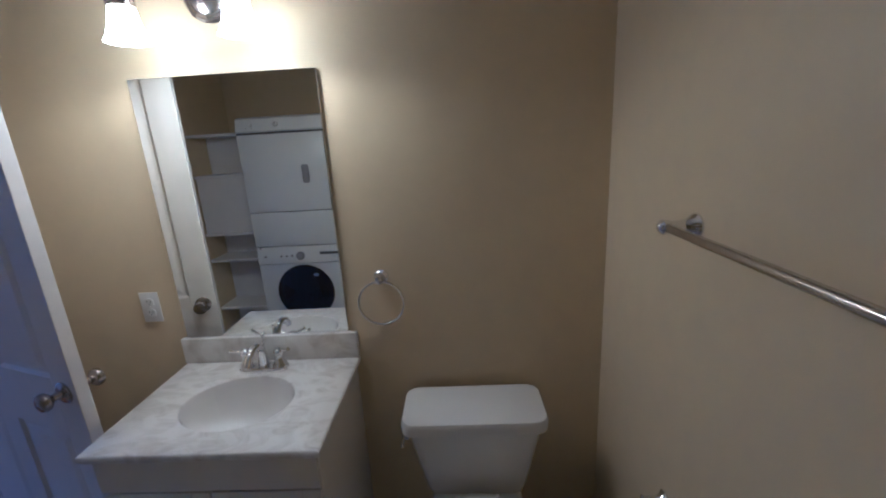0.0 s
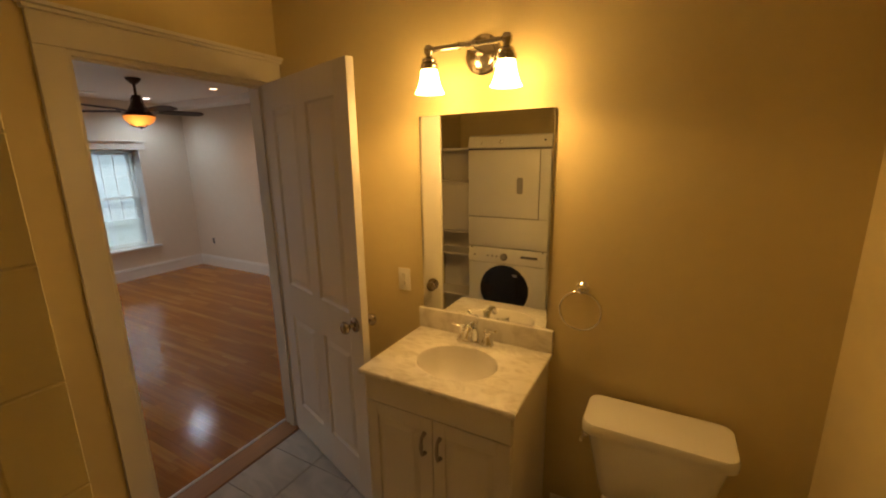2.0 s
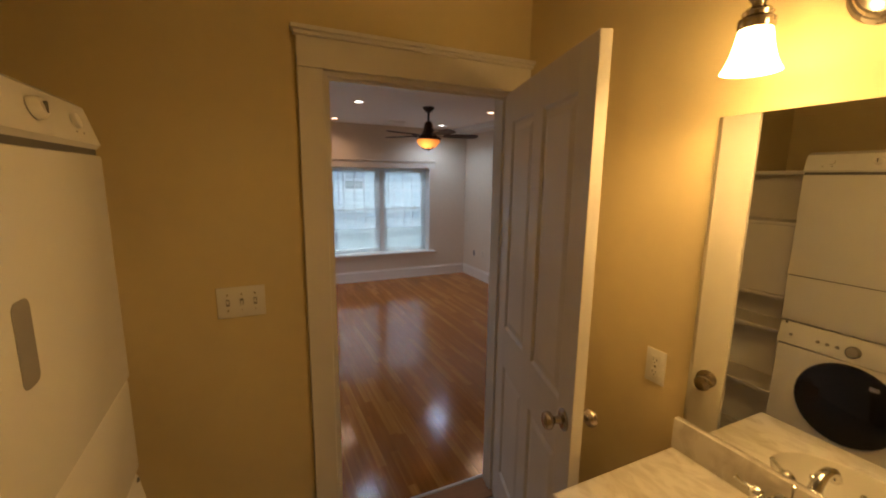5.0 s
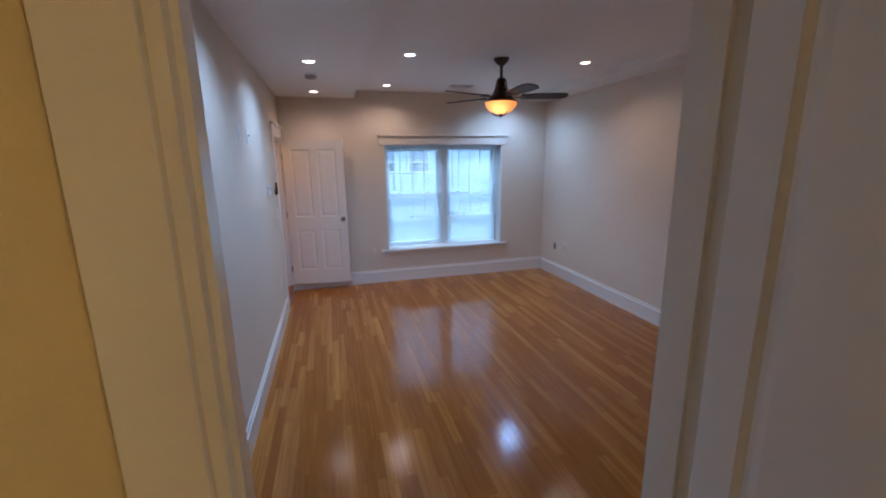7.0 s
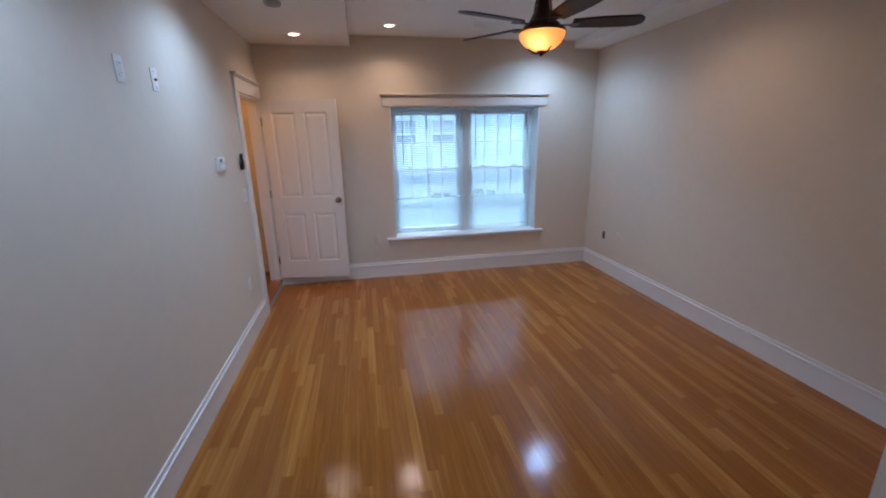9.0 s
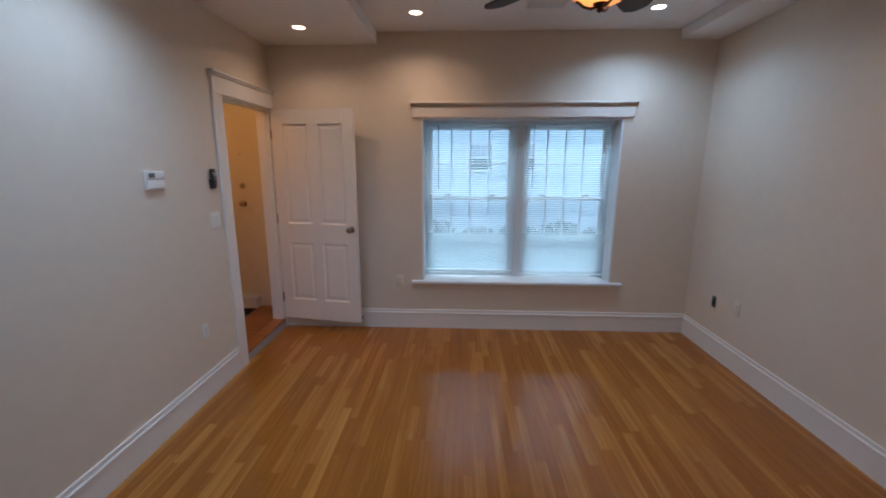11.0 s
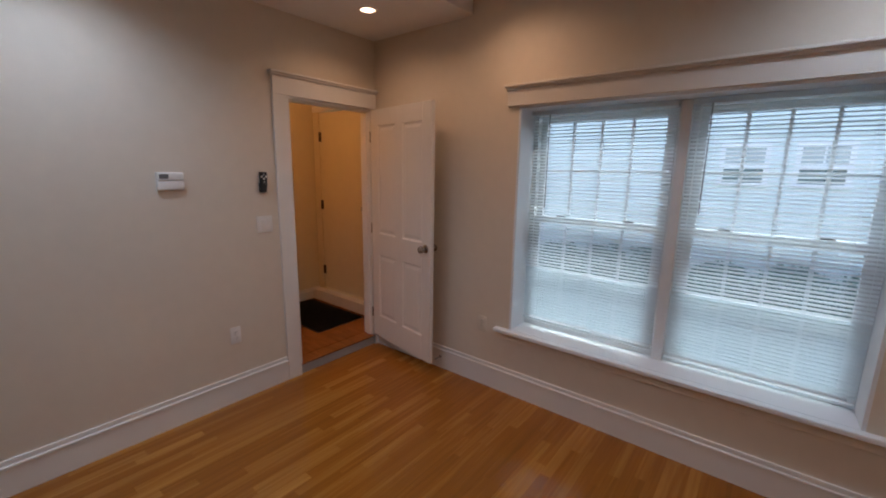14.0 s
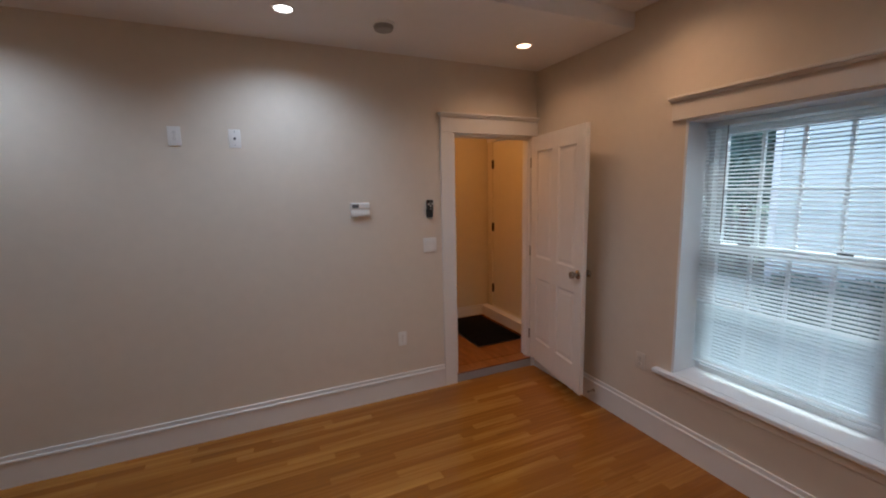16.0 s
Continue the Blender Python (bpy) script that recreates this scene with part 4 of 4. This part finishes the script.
sc = thing("wall_sconce", "brushed nickel vanity light with two lit glass shades", "wall lamp", pose(0, 0, 0))
part("backplate", turned([(0.078, 0), (0.078, 0.006), (0.070, 0.012), (0.066, 0.011), (0.060, 0.017), (0.055, 0.016), (0.046, 0.022), (0.020, 0.030), (0.001, 0.031)], (1.327, BATH_N, 2.292), (0, -1, 0), 36), NICKEL, sc)
part("arm", tube([(1.327, BATH_N - 0.02, 2.292), (1.327, 4.80, 2.293), (1.327, 4.75, 2.295), (1.327, 4.72, 2.296)], [0.013, 0.009, 0.009, 0.013], 12), NICKEL, sc)
part("bar", tube([(SCONCE[0][0], 4.72, 2.296), (SCONCE[1][0], 4.72, 2.296)], 0.0105, 14), NICKEL, sc)
for x in (1.297, 1.357):
    part("bar_collar", turned([(0.010, -0.006), (0.0145, -0.003), (0.0145, 0.003), (0.010, 0.006)], (x, 4.72, 2.296), (1, 0, 0), 16), NICKEL, sc)
for x, y in SCONCE:
    f = part("fitter", turned([(0.001, 2.316), (0.014, 2.313), (0.020, 2.303), (0.020, 2.287), (0.013, 2.277), (0.013, 2.270), (0.024, 2.266), (0.031, 2.258), (0.028, 2.250), (0.036, 2.244), (0.036, 2.230), (0.031, 2.222)], (x, y, 0), seg=24), NICKEL, sc)
    sh = [(0.031, 2.228), (0.034, 2.215), (0.038, 2.192), (0.044, 2.168), (0.052, 2.148), (0.059, 2.136)]
    part("glass_shade", loft([[(x + r * math.cos(2 * math.pi * i / 32), y + r * math.sin(2 * math.pi * i / 32), z) for i in range(32)] for r, z in sh + [(r - 0.003, z) for r, z in reversed(sh)]], cap=False), SHADE, sc, "frosted bell glass shade, lit")

tr = thing("towel_ring", "chrome towel ring on the wall", "towel ring", pose(1.774, BATH_N, 1.361))
part("rosette", turned([(0.026, 0), (0.026, 0.004), (0.019, 0.010), (0.012, 0.020), (0.011, 0.034), (0.015, 0.042), (0.014, 0.050), (0.001, 0.054)], (0, 0, 0), (0, -1, 0), 24), CHROME, tr)
part("ring", tube([(0.081 * math.sin(2 * math.pi * i / 48), -0.040, -0.088 + 0.081 * math.cos(2 * math.pi * i / 48)) for i in range(48)], 0.0046, 10, closed=True), CHROME, tr)

tb = thing("towel_bar", "long chrome towel bar on the wall", "towel bar", pose(BATH_E, 0, 1.615))
for y in (4.370, 3.787):
    part("post", turned([(0.028, 0), (0.028, 0.004), (0.023, 0.010), (0.020, 0.012), (0.014, 0.030), (0.012, 0.052), (0.016, 0.060), (0.016, 0.072), (0.009, 0.080), (0.001, 0.083)], (0, y, 0), (-1, 0, 0), 24), CHROME, tb)
part("rod", tube([(-0.064, 4.370, 0), (-0.064, 3.787, 0)], 0.0095, 16), STEEL, tb, "brushed steel rod")

tp = thing("paper_holder", "chrome toilet paper holder on the wall", "paper holder", pose(BATH_E, 4.380, 0.872))
part("rosette", turned([(0.026, 0), (0.026, 0.004), (0.018, 0.010), (0.012, 0.020), (0.011, 0.048), (0.015, 0.058), (0.001, 0.066)], (0, 0, 0), (-1, 0, 0), 24), CHROME, tp)
part("hook", tube([(-0.055, 0, 0), (-0.062, 0.004, -0.03), (-0.062, 0.0, -0.055), (-0.062, -0.08, -0.060), (-0.062, -0.13, -0.050)], 0.005, 10), CHROME, tp)

to = thing("toilet", "white porcelain two-piece toilet", "toilet", pose(2.084, -0.035, BATH_Z) @ Matrix.Diagonal((1.02, 1, 1.03, 1)))
part("tank", loft([rounded(0.33, 0.155, 0.035, 0.362, 0, 4.800), rounded(0.355, 0.17, 0.04, 0.40, 0, 4.795), rounded(0.452, 0.200, 0.045, 0.640, 0, 4.785)]), CERAMIC, to)
part("tank_lid", loft([rounded(0.462, 0.205, 0.045, 0.641, 0, 4.783), rounded(0.484, 0.226, 0.045, 0.648, 0, 4.778), rounded(0.486, 0.228, 0.045, 0.676, 0, 4.778), rounded(0.476, 0.218, 0.045, 0.688, 0, 4.778), rounded(0.440, 0.184, 0.04, 0.692, 0, 4.778)]), CERAMIC, to)
part("flush_lever", boxes(((-0.244, 4.705, 0.606), (-0.220, 4.725, 0.624), 0.004), ((-0.243, 4.664, 0.610), (-0.233, 4.712, 0.621), 0.003)), CHROME, to, "chrome flush lever")
part("bowl", loft([oval(0.115, 0.24, 0.0, 0, 4.50), oval(0.105, 0.22, 0.06, 0, 4.50), oval(0.115, 0.21, 0.18, 0, 4.48), oval(0.160, 0.235, 0.30, 0, 4.43), oval(0.185, 0.25, 0.375, 0, 4.42), oval(0.188, 0.253, 0.390, 0, 4.42)]), CERAMIC, to)
part("neck", cube((-0.16, 4.60, 0.25), (0.16, 4.86, 0.366), 0.03, 3), CERAMIC, to)
part("seat", loft([oval(0.186, 0.245, 0.391, 0, 4.43), oval(0.190, 0.248, 0.398, 0, 4.43), oval(0.188, 0.246, 0.408, 0, 4.43)]), ENAMEL, to)
part("seat_lid", loft([oval(0.187, 0.246, 0.409, 0, 4.43), oval(0.189, 0.248, 0.416, 0, 4.43), oval(0.180, 0.238, 0.424, 0, 4.43), oval(0.10, 0.15, 0.428, 0, 4.43)]), ENAMEL, to)
for dx in (-0.07, 0.07):
    part("seat_hinge", turned([(0.011, 0.405), (0.012, 0.425), (0.001, 0.430)], (dx, 4.650, 0), seg=14), ENAMEL, to)


# ---- laundry ----
FRONT = 3.380
wa = thing("washing_machine", "white front-loading washer with black round door", "washing machine", pose(0.903, 0, BATH_Z))
part("body", cube((-0.345, 2.66, 0.02), (0.345, FRONT - 0.012, 0.914), 0.012, 3), ENAMEL, wa)
part("front_panel", cube((-0.342, FRONT - 0.013, 0.045), (0.342, FRONT, 0.786), 0.008, 2), ENAMEL, wa)
part("control_panel", loft([[(-0.342, FRONT - 0.012, 0.790), (0.342, FRONT - 0.012, 0.790), (0.342, FRONT - 0.012, 0.913), (-0.342, FRONT - 0.012, 0.913)], [(-0.338, FRONT + 0.014, 0.796), (0.338, FRONT + 0.014, 0.796), (0.338, FRONT - 0.004, 0.906), (-0.338, FRONT - 0.004, 0.906)]]), ENAMEL, wa)
dr = part("door", turned([(0.214, 0), (0.214, 0.012), (0.206, 0.022), (0.198, 0.022), (0.186, 0.026), (0.140, 0.036), (0.075, 0.043), (0.001, 0.045)], (-0.012, FRONT, 0.562), (0, 1, 0), 48), BLACK_GLASS, wa, "black glass porthole door")
part("door_handle", cube((0.070, FRONT + 0.018, 0.690), (0.110, FRONT + 0.036, 0.715), 0.006, 2), CHROME, dr, "bright latch grip")
part("dial", turned([(0.030, 0), (0.030, 0.014), (0.024, 0.024), (0.001, 0.026)], (-0.015, FRONT + 0.006, 0.848), (0, 1, 0.13), 24), GREY, wa, "grey programme dial")
part("dispenser_handle", cube((0.130, FRONT + 0.008, 0.852), (0.270, FRONT + 0.012, 0.872), 0.002), DARKGREY, wa, "dark dispenser slot")
for i, dx in enumerate((-0.08, -0.12, -0.16, -0.28)):
    part("button", turned([(0.008, 0), (0.008, 0.008), (0.001, 0.009)], (dx, FRONT + 0.004, 0.848), (0, 1, 0.13), 12), GREY, wa)
for dx in (-0.31, 0.31):
    part("screw", turned([(0.007, 0), (0.005, 0.004)], (dx, FRONT + 0.001, 0.912), (0, 1, 0), 10), DARKGREY, wa)
    for yy in (2.72, 3.30):
        part("foot", turned([(0.022, 0.0), (0.022, 0.01), (0.012, 0.012), (0.012, 0.024)], (dx * 0.95, yy, 0), seg=14), BLACK, wa)

dy = thing("tumble_dryer", "white tumble dryer stacked on the washer", "dryer", pose(0.903, 0, BATH_Z + 0.916) @ Matrix.Scale(0.96, 4, (0, 0, 1)))
part("body", cube((-0.345, 2.66, 0.0), (0.345, FRONT - 0.012, 0.850), 0.012, 3), ENAMEL, dy)
part("lower_panel", cube((-0.343, FRONT - 0.013, 0.010), (0.343, FRONT, 0.270), 0.006, 2), ENAMEL, dy)
part("side_panel", cube((0.262, FRONT - 0.013, 0.274), (0.343, FRONT - 0.002, 0.838), 0.006, 2), ENAMEL, dy)
dd = part("door", cube((-0.343, FRONT - 0.012, 0.274), (0.258, FRONT + 0.004, 0.838), 0.006, 2), ENAMEL, dy)
part("door_handle", loft([rounded(0.050, 0.134, 0.014, -0.004), rounded(0.050, 0.134, 0.014, 0.0008), rounded(0.044, 0.128, 0.012, 0.0012)]), GREY, dd, "recessed grey grip").matrix_basis = pose(0.105, FRONT + 0.0045, 0.545, -90, 0, 0)
part("seam", boxes(((0.2575, FRONT - 0.0125, 0.274), (0.2625, FRONT - 0.0085, 0.838)), ((-0.343, FRONT - 0.0125, 0.838), (0.343, FRONT - 0.006, 0.852)), ((-0.343, FRONT - 0.0125, 0.269), (0.262, FRONT - 0.0085, 0.275))), DARKGREY, dy, "dark panel gap")
part("console", loft([[(-0.345, 2.70, 0.852), (0.345, 2.70, 0.852), (0.345, FRONT - 0.005, 0.852), (-0.345, FRONT - 0.005, 0.852)], [(-0.345, 2.70, 0.90), (0.345, 2.70, 0.90), (0.345, FRONT + 0.004, 0.862), (-0.345, FRONT + 0.004, 0.862)],
                      [(-0.345, 2.70, 0.955), (0.345, 2.70, 0.955), (0.345, FRONT - 0.020, 0.945), (-0.345, FRONT - 0.020, 0.945)], [(-0.340, 2.72, 0.962), (0.340, 2.72, 0.962), (0.340, FRONT - 0.045, 0.960), (-0.340, FRONT - 0.045, 0.960)]]), ENAMEL, dy)
part("dial", turned([(0.020, 0), (0.019, 0.010), (0.014, 0.016), (0.001, 0.017)], (-0.06, FRONT - 0.006, 0.905), (0, 1, 0.25), 24), PLATE, dy, "white timer dial")
part("pointer", cube((-0.062, FRONT + 0.006, 0.898), (-0.058, FRONT + 0.014, 0.918), 0.001), DARKGREY, dy, "dark dial pointer")
part("dial", turned([(0.016, 0), (0.015, 0.008), (0.001, 0.009)], (-0.235, FRONT - 0.006, 0.905), (0, 1, 0.25), 20), PLATE, dy, "white timer dial")
part("badge", cube((0.285, FRONT - 0.012, 0.90), (0.30, FRONT - 0.002, 0.915), 0.002), DARKGREY, dy, "small dark badge")
for i in range(6):
    part("marking", cube((-0.208 - 0.013 * i, FRONT - 0.010, 0.872 + 0.004 * (i % 3)), (-0.20 - 0.013 * i, FRONT - 0.0015, 0.876 + 0.004 * (i % 3))), DARKGREY, dy, "printed dark marking")

shf = thing("shelf_unit", "white laundry shelves beside the dryer", "shelf", pose(0, -0.030, BATH_Z))
for z in (1.737, 1.442, 1.005, 0.797, 0.400):
    part("shelf_board", cube((BATH_W + 0.002, 3.035, z - 0.010), (0.535, 3.280, z + 0.010), 0.002), TRIM, shf)
part("back_panel", cube((BATH_W + 0.002, 3.015, 0.0), (0.535, 3.034, 1.748), 0.001), TRIM, shf)
part("side_panel", cube((0.5355, 3.015, 0.0), (0.551, 3.270, 1.748), 0.002), TRIM, shf)
part("closed_front", cube((BATH_W + 0.014, 3.260, 1.017), (0.534, 3.275, 1.430), 0.002), TRIM, shf, "plain white closed compartment front")


# ---- outside ----
structure("ground", cube((-160, -120, -1.2), (WEST - 0.25, 140, -0.9)), GRASS, "lawn outside the window", "ground")
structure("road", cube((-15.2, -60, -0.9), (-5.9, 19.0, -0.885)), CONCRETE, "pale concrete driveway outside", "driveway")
house = thing("neighbour_house", "white clapboard house across the driveway", "house", pose(-12.5, 0, -0.9))
HX0, HX1, HY0, HY1 = -7.5, 0.0, 1.85, 19.0
# unseen upper height and roof are added to hold sky light off the sill
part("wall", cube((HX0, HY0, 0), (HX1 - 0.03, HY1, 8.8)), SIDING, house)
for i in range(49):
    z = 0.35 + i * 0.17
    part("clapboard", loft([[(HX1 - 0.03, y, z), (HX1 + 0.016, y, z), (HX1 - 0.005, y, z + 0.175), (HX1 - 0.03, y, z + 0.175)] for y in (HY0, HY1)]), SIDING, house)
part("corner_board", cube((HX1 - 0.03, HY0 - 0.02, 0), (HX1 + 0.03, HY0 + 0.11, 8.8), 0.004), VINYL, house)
part("foundation", cube((HX0 + 0.05, HY0 + 0.05, -0.05), (HX1 + 0.022, HY1 - 0.05, 0.36), 0.01), FOUNDATION, house, "foundation band tinted with the cool daylight")
part("roof", loft([[(HX0 - 0.4, y, 8.7), (HX1 + 0.4, y, 8.7), ((HX0 + HX1) / 2, y, 11.6)] for y in (HY0 - 0.4, HY1 + 0.4)]), ROOF, house, "dark shingle roof")
for y in (5.52, 6.62):
    z, w, h = 2.40, 0.60, 0.64
    wdw = part("window", boxes(((HX1 + 0.010, y - 0.08, z), (HX1 + 0.050, y, z + h), 0.004), ((HX1 + 0.010, y + w, z), (HX1 + 0.050, y + w + 0.08, z + h), 0.004), ((HX1 + 0.010, y - 0.08, z + h), (HX1 + 0.055, y + w + 0.08, z + h + 0.09), 0.004), ((HX1 + 0.010, y - 0.11, z - 0.07), (HX1 + 0.080, y + w + 0.11, z), 0.004),
                               ((HX1 + 0.012, y, z + h * 0.42), (HX1 + 0.040, y + w, z + h * 0.42 + 0.05), 0.002), ((HX1 + 0.012, y + w / 2 - 0.015, z + h * 0.5), (HX1 + 0.035, y + w / 2 + 0.015, z + h), 0.002)), VINYL, house)
    # upper pane takes the pale colour that stands for sky glare
    part("pane", cube((HX1 + 0.012, y, z + h * 0.45), (HX1 + 0.022, y + w, z + h)), GLARE_PANE, wdw, "window glass coloured pale for sky glare")
    part("pane", cube((HX1 + 0.012, y, z), (HX1 + 0.024, y + w, z + h * 0.42)), TEAL_PANE, wdw, "dark lower window glass")


def shrub(name, label, category, m, r, h, count, seed, trunk=False, size=0.09):
    rng = random.Random(seed)
    s = thing(name, label, category, m)
    base = h * 0.35 if trunk else 0.0
    if trunk:
        part("trunk", tube([(0, 0, -0.05), (0.03, 0.02, h * 0.3), (0.08, -0.03, h * 0.62)], [0.11, 0.085, 0.04], 10), BARK, s)
        for i in range(5):
            a = rng.uniform(0, 6.28)
            part("limb", tube([(0.03, 0.02, h * (0.28 + 0.06 * i)), (r * 0.35 * math.cos(a), r * 0.35 * math.sin(a), h * (0.45 + 0.07 * i)), (r * 0.75 * math.cos(a), r * 0.75 * math.sin(a), h * (0.55 + 0.07 * i))], [0.045, 0.03, 0.012], 8), BARK, s)
    verts, faces = [], []
    for i in range(count):
        a, u = rng.uniform(0, 2 * math.pi), rng.random()
        z = base + (h - base) * u
        rr = r * math.sqrt(max(0.05, 1 - (2 * u - 1) ** 2 * (1 if trunk else 0.5))) * (0.55 + 0.45 * math.sin(3 * a + 5 * u) * 0.4 + 0.3 * rng.random())
        rr *= rng.uniform(0.5, 1.0) ** 0.5
        c = Vector((rr * math.cos(a), rr * math.sin(a), z))
        q = Euler([rng.uniform(0, 6.28) for _ in range(3)]).to_matrix()
        k = len(verts)
        sz = size * rng.uniform(0.6, 1.3)
        verts += [tuple(c + q @ Vector(p) * sz) for p in ((-1, 0, 0), (0, -0.42, 0.08), (1, 0, 0), (0, 0.42, 0.08))]
        faces.append((k, k + 1, k + 2, k + 3))
    me = bpy.data.meshes.new("crown")
    me.from_pydata(verts, [], faces)
    me.materials.append(LEAF)
    cr = new("crown", me)
    cr.parent = s
    return s


shrub("tree", "leafy green tree beyond the driveway", "tree", pose(-17.0, -1.2, -0.9), 2.7, 6.0, 9000, 3, True, 0.17)
shrub("tree", "leafy green tree beyond the driveway", "tree", pose(-18.0, -5.4, -0.9), 2.6, 6.4, 5000, 5, True, 0.17)
for i, y in enumerate((2.7, 3.7, 4.7, 5.75, 6.75, 7.8, 8.8)):
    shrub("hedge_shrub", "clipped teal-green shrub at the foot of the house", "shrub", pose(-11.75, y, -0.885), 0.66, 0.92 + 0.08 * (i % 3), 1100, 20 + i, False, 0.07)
for x, y, r, h, n, seed in ((-18.6, 0.2, 1.9, 4.6, 2600, 41), (-19.0, -3.4, 1.9, 4.9, 2800, 42), (-19.6, -7.4, 2.0, 5.2, 3000, 43)):
    shrub("tall_shrub", "tall dense evergreen shrub behind the fence", "shrub", pose(x, y, -0.9), r, h, n, seed, False, 0.17)
fe = thing("fence", "weathered grey picket garden fence", "fence", pose(-15.8, -3.6, -0.9))
for i in range(6):
    part("post", cube((-0.05, -3.0 + 1.6 * i - 0.05, 0), (0.05, -3.0 + 1.6 * i + 0.05, 1.75), 0.006), FENCE_WOOD, fe)
for i in range(40):
    part("picket", cube((0.051, -3.0 + 0.2 * i, 0.1), (0.068, -3.0 + 0.2 * i + 0.11, 1.65)), FENCE_WOOD, fe)

car = thing("parked_car", "dark blue-grey car parked on the driveway", "car", pose(-8.4, 1.4, -0.885, 0, 0, 90))
side = [(-2.15, 0.30), (-2.15, 0.62), (-2.05, 0.80), (-1.35, 0.90), (-0.75, 1.34), (0.55, 1.42), (1.35, 0.98), (2.05, 0.90), (2.15, 0.60), (2.12, 0.30)]
part("body", loft([[(x * k, y, 0.28 + (z - 0.28) * j) for x, z in side] for y, k, j in ((-0.86, 0.985, 0.96), (-0.80, 1, 1), (0.80, 1, 1), (0.86, 0.985, 0.96))]), CAR_PAINT, car)
gl = [(-1.20, 0.95), (-0.72, 1.27), (0.50, 1.34), (1.12, 0.99)]
part("window", loft([[(x, y, z) for x, z in gl] for y in (-0.868, 0.868)]), BLACK_GLASS, car, "dark side windows")
for x in (-1.35, 1.30):
    for s in (-1, 1):
        wh = part("wheel", turned([(0.30, -0.09), (0.325, -0.06), (0.325, 0.06), (0.30, 0.09)], (x, s * 0.80, 0.325), (0, 1, 0), 24), BLACK, car, "black tyre")
        part("rim", turned([(0.20, 0.0), (0.19, 0.02), (0.05, 0.03), (0.001, 0.03)], (x, s * 0.885, 0.325), (0, s, 0), 20), GREY, wh, "grey wheel rim")


# ---- tiles and planks ----
def tile_mesh(name, w, h, d, mat, bevel=0.002):
    bm = cube((0, 0, 0), (w, h, d), bevel)
    me = bpy.data.meshes.new(name)
    bmesh.ops.recalc_face_normals(bm, faces=bm.faces)
    bm.to_mesh(me)
    bm.free()
    me.materials.append(mat)
    return me


# glazed tiles on the partition's bath face, a narrow bullnose column at its free edge
bed = structure("wall_tile_bed", cube((1.3705, 2.10, BATH_Z), (1.3790, 3.406, 2.60)), TILE_BED, "glazed wall tiles around the bath", "tiled wall")
TW = 0.1555
made = {}
z = BATH_Z + 0.002
while z < 2.59:
    y, first = 3.4075, True
    while y > 2.12:
        w = 0.076 if first else min(TW, y - 2.10)
        h = min(TW, 2.598 - z)
        key = (round(w, 4), round(h, 4))
        if key not in made:
            made[key] = tile_mesh("tile", 0.0065, w - 0.0025, h - 0.0025, TILE_WALL, 0.0012)
        t = new("tile", made[key])
        t.location = (1.3745, y - w + 0.00125, z + 0.00125)
        t.parent = bed
        y -= w
        first = False
    z += TW
# bathroom floor tiles
FT = tile_mesh("floor_tile", 0.302, 0.302, 0.010, TILE_FLOOR, 0.0015)
x = BATH_W + 0.014
while x < BATH_E:
    y = BATH_N
    while y > 2.1:
        w, h = min(0.302, BATH_E - x), 0.302
        t = new("tile", FT if w > 0.30 else tile_mesh("floor_tile", w, 0.302, 0.010, TILE_FLOOR, 0.0015))
        t.location = (x, y - 0.302, BATH_Z - 0.0102)
        t.parent = floor_bath
        y -= 0.305
    x += 0.305

# oak strips, laid along the room's length
rng = random.Random(11)
PW, lengths = 0.0585, [0.35, 0.48, 0.62, 0.78, 0.95, 1.15]
stock = {k: tile_mesh("plank", k - 0.0002, PW - 0.0002, 0.016, OAK, 0.0004) for k in lengths}
rest_v, rest_f = [], []
count = 0
row = 0
y = SOUTH + 0.002
while y < NORTH - 0.005:
    w = min(PW, NORTH - 0.001 - y)
    x = WEST + 0.001
    start = rng.choice(lengths) * rng.uniform(0.3, 1.0)
    first = True
    while x < EAST - 0.004:
        k = start if first else rng.choice(lengths)
        if x + k > EAST - 0.003:
            k = EAST - 0.002 - x
        near = (not first) and k in stock and w == PW and -3.9 < x < -1.0 and 4.1 < y < 6.9 and count < 300
        if not (x > JUT_X + 0.05 and y > JUT_Y + 0.06):
            if near:
                p = new("plank", stock[k])
                p.location = (x, y, -0.016)
                p.parent = floor
                count += 1
            else:
                b = len(rest_v)
                e, c = 0.0001, 0.0004
                for zz, i in ((-0.016, 0.0), (-c, 0.0), (0.0, c)):
                    rest_v += [(x + e + i, y + e + i, zz), (x + k - e - i, y + e + i, zz), (x + k - e - i, y + w - e - i, zz), (x + e + i, y + w - e - i, zz)]
                for lv in (0, 4):
                    rest_f += [(b + lv + i, b + lv + (i + 1) % 4, b + lv + 4 + (i + 1) % 4, b + lv + 4 + i) for i in range(4)]
                rest_f.append((b + 8, b + 9, b + 10, b + 11))
        x += k
        first = False
    y += PW
me = bpy.data.meshes.new("plank_field")
me.from_pydata(rest_v, [], rest_f)
me.materials.append(OAK_REST)
field = new("plank_field", me)
field.parent = floor
tagged(field, "narrow oak strips of varied tone", kind="stuff")
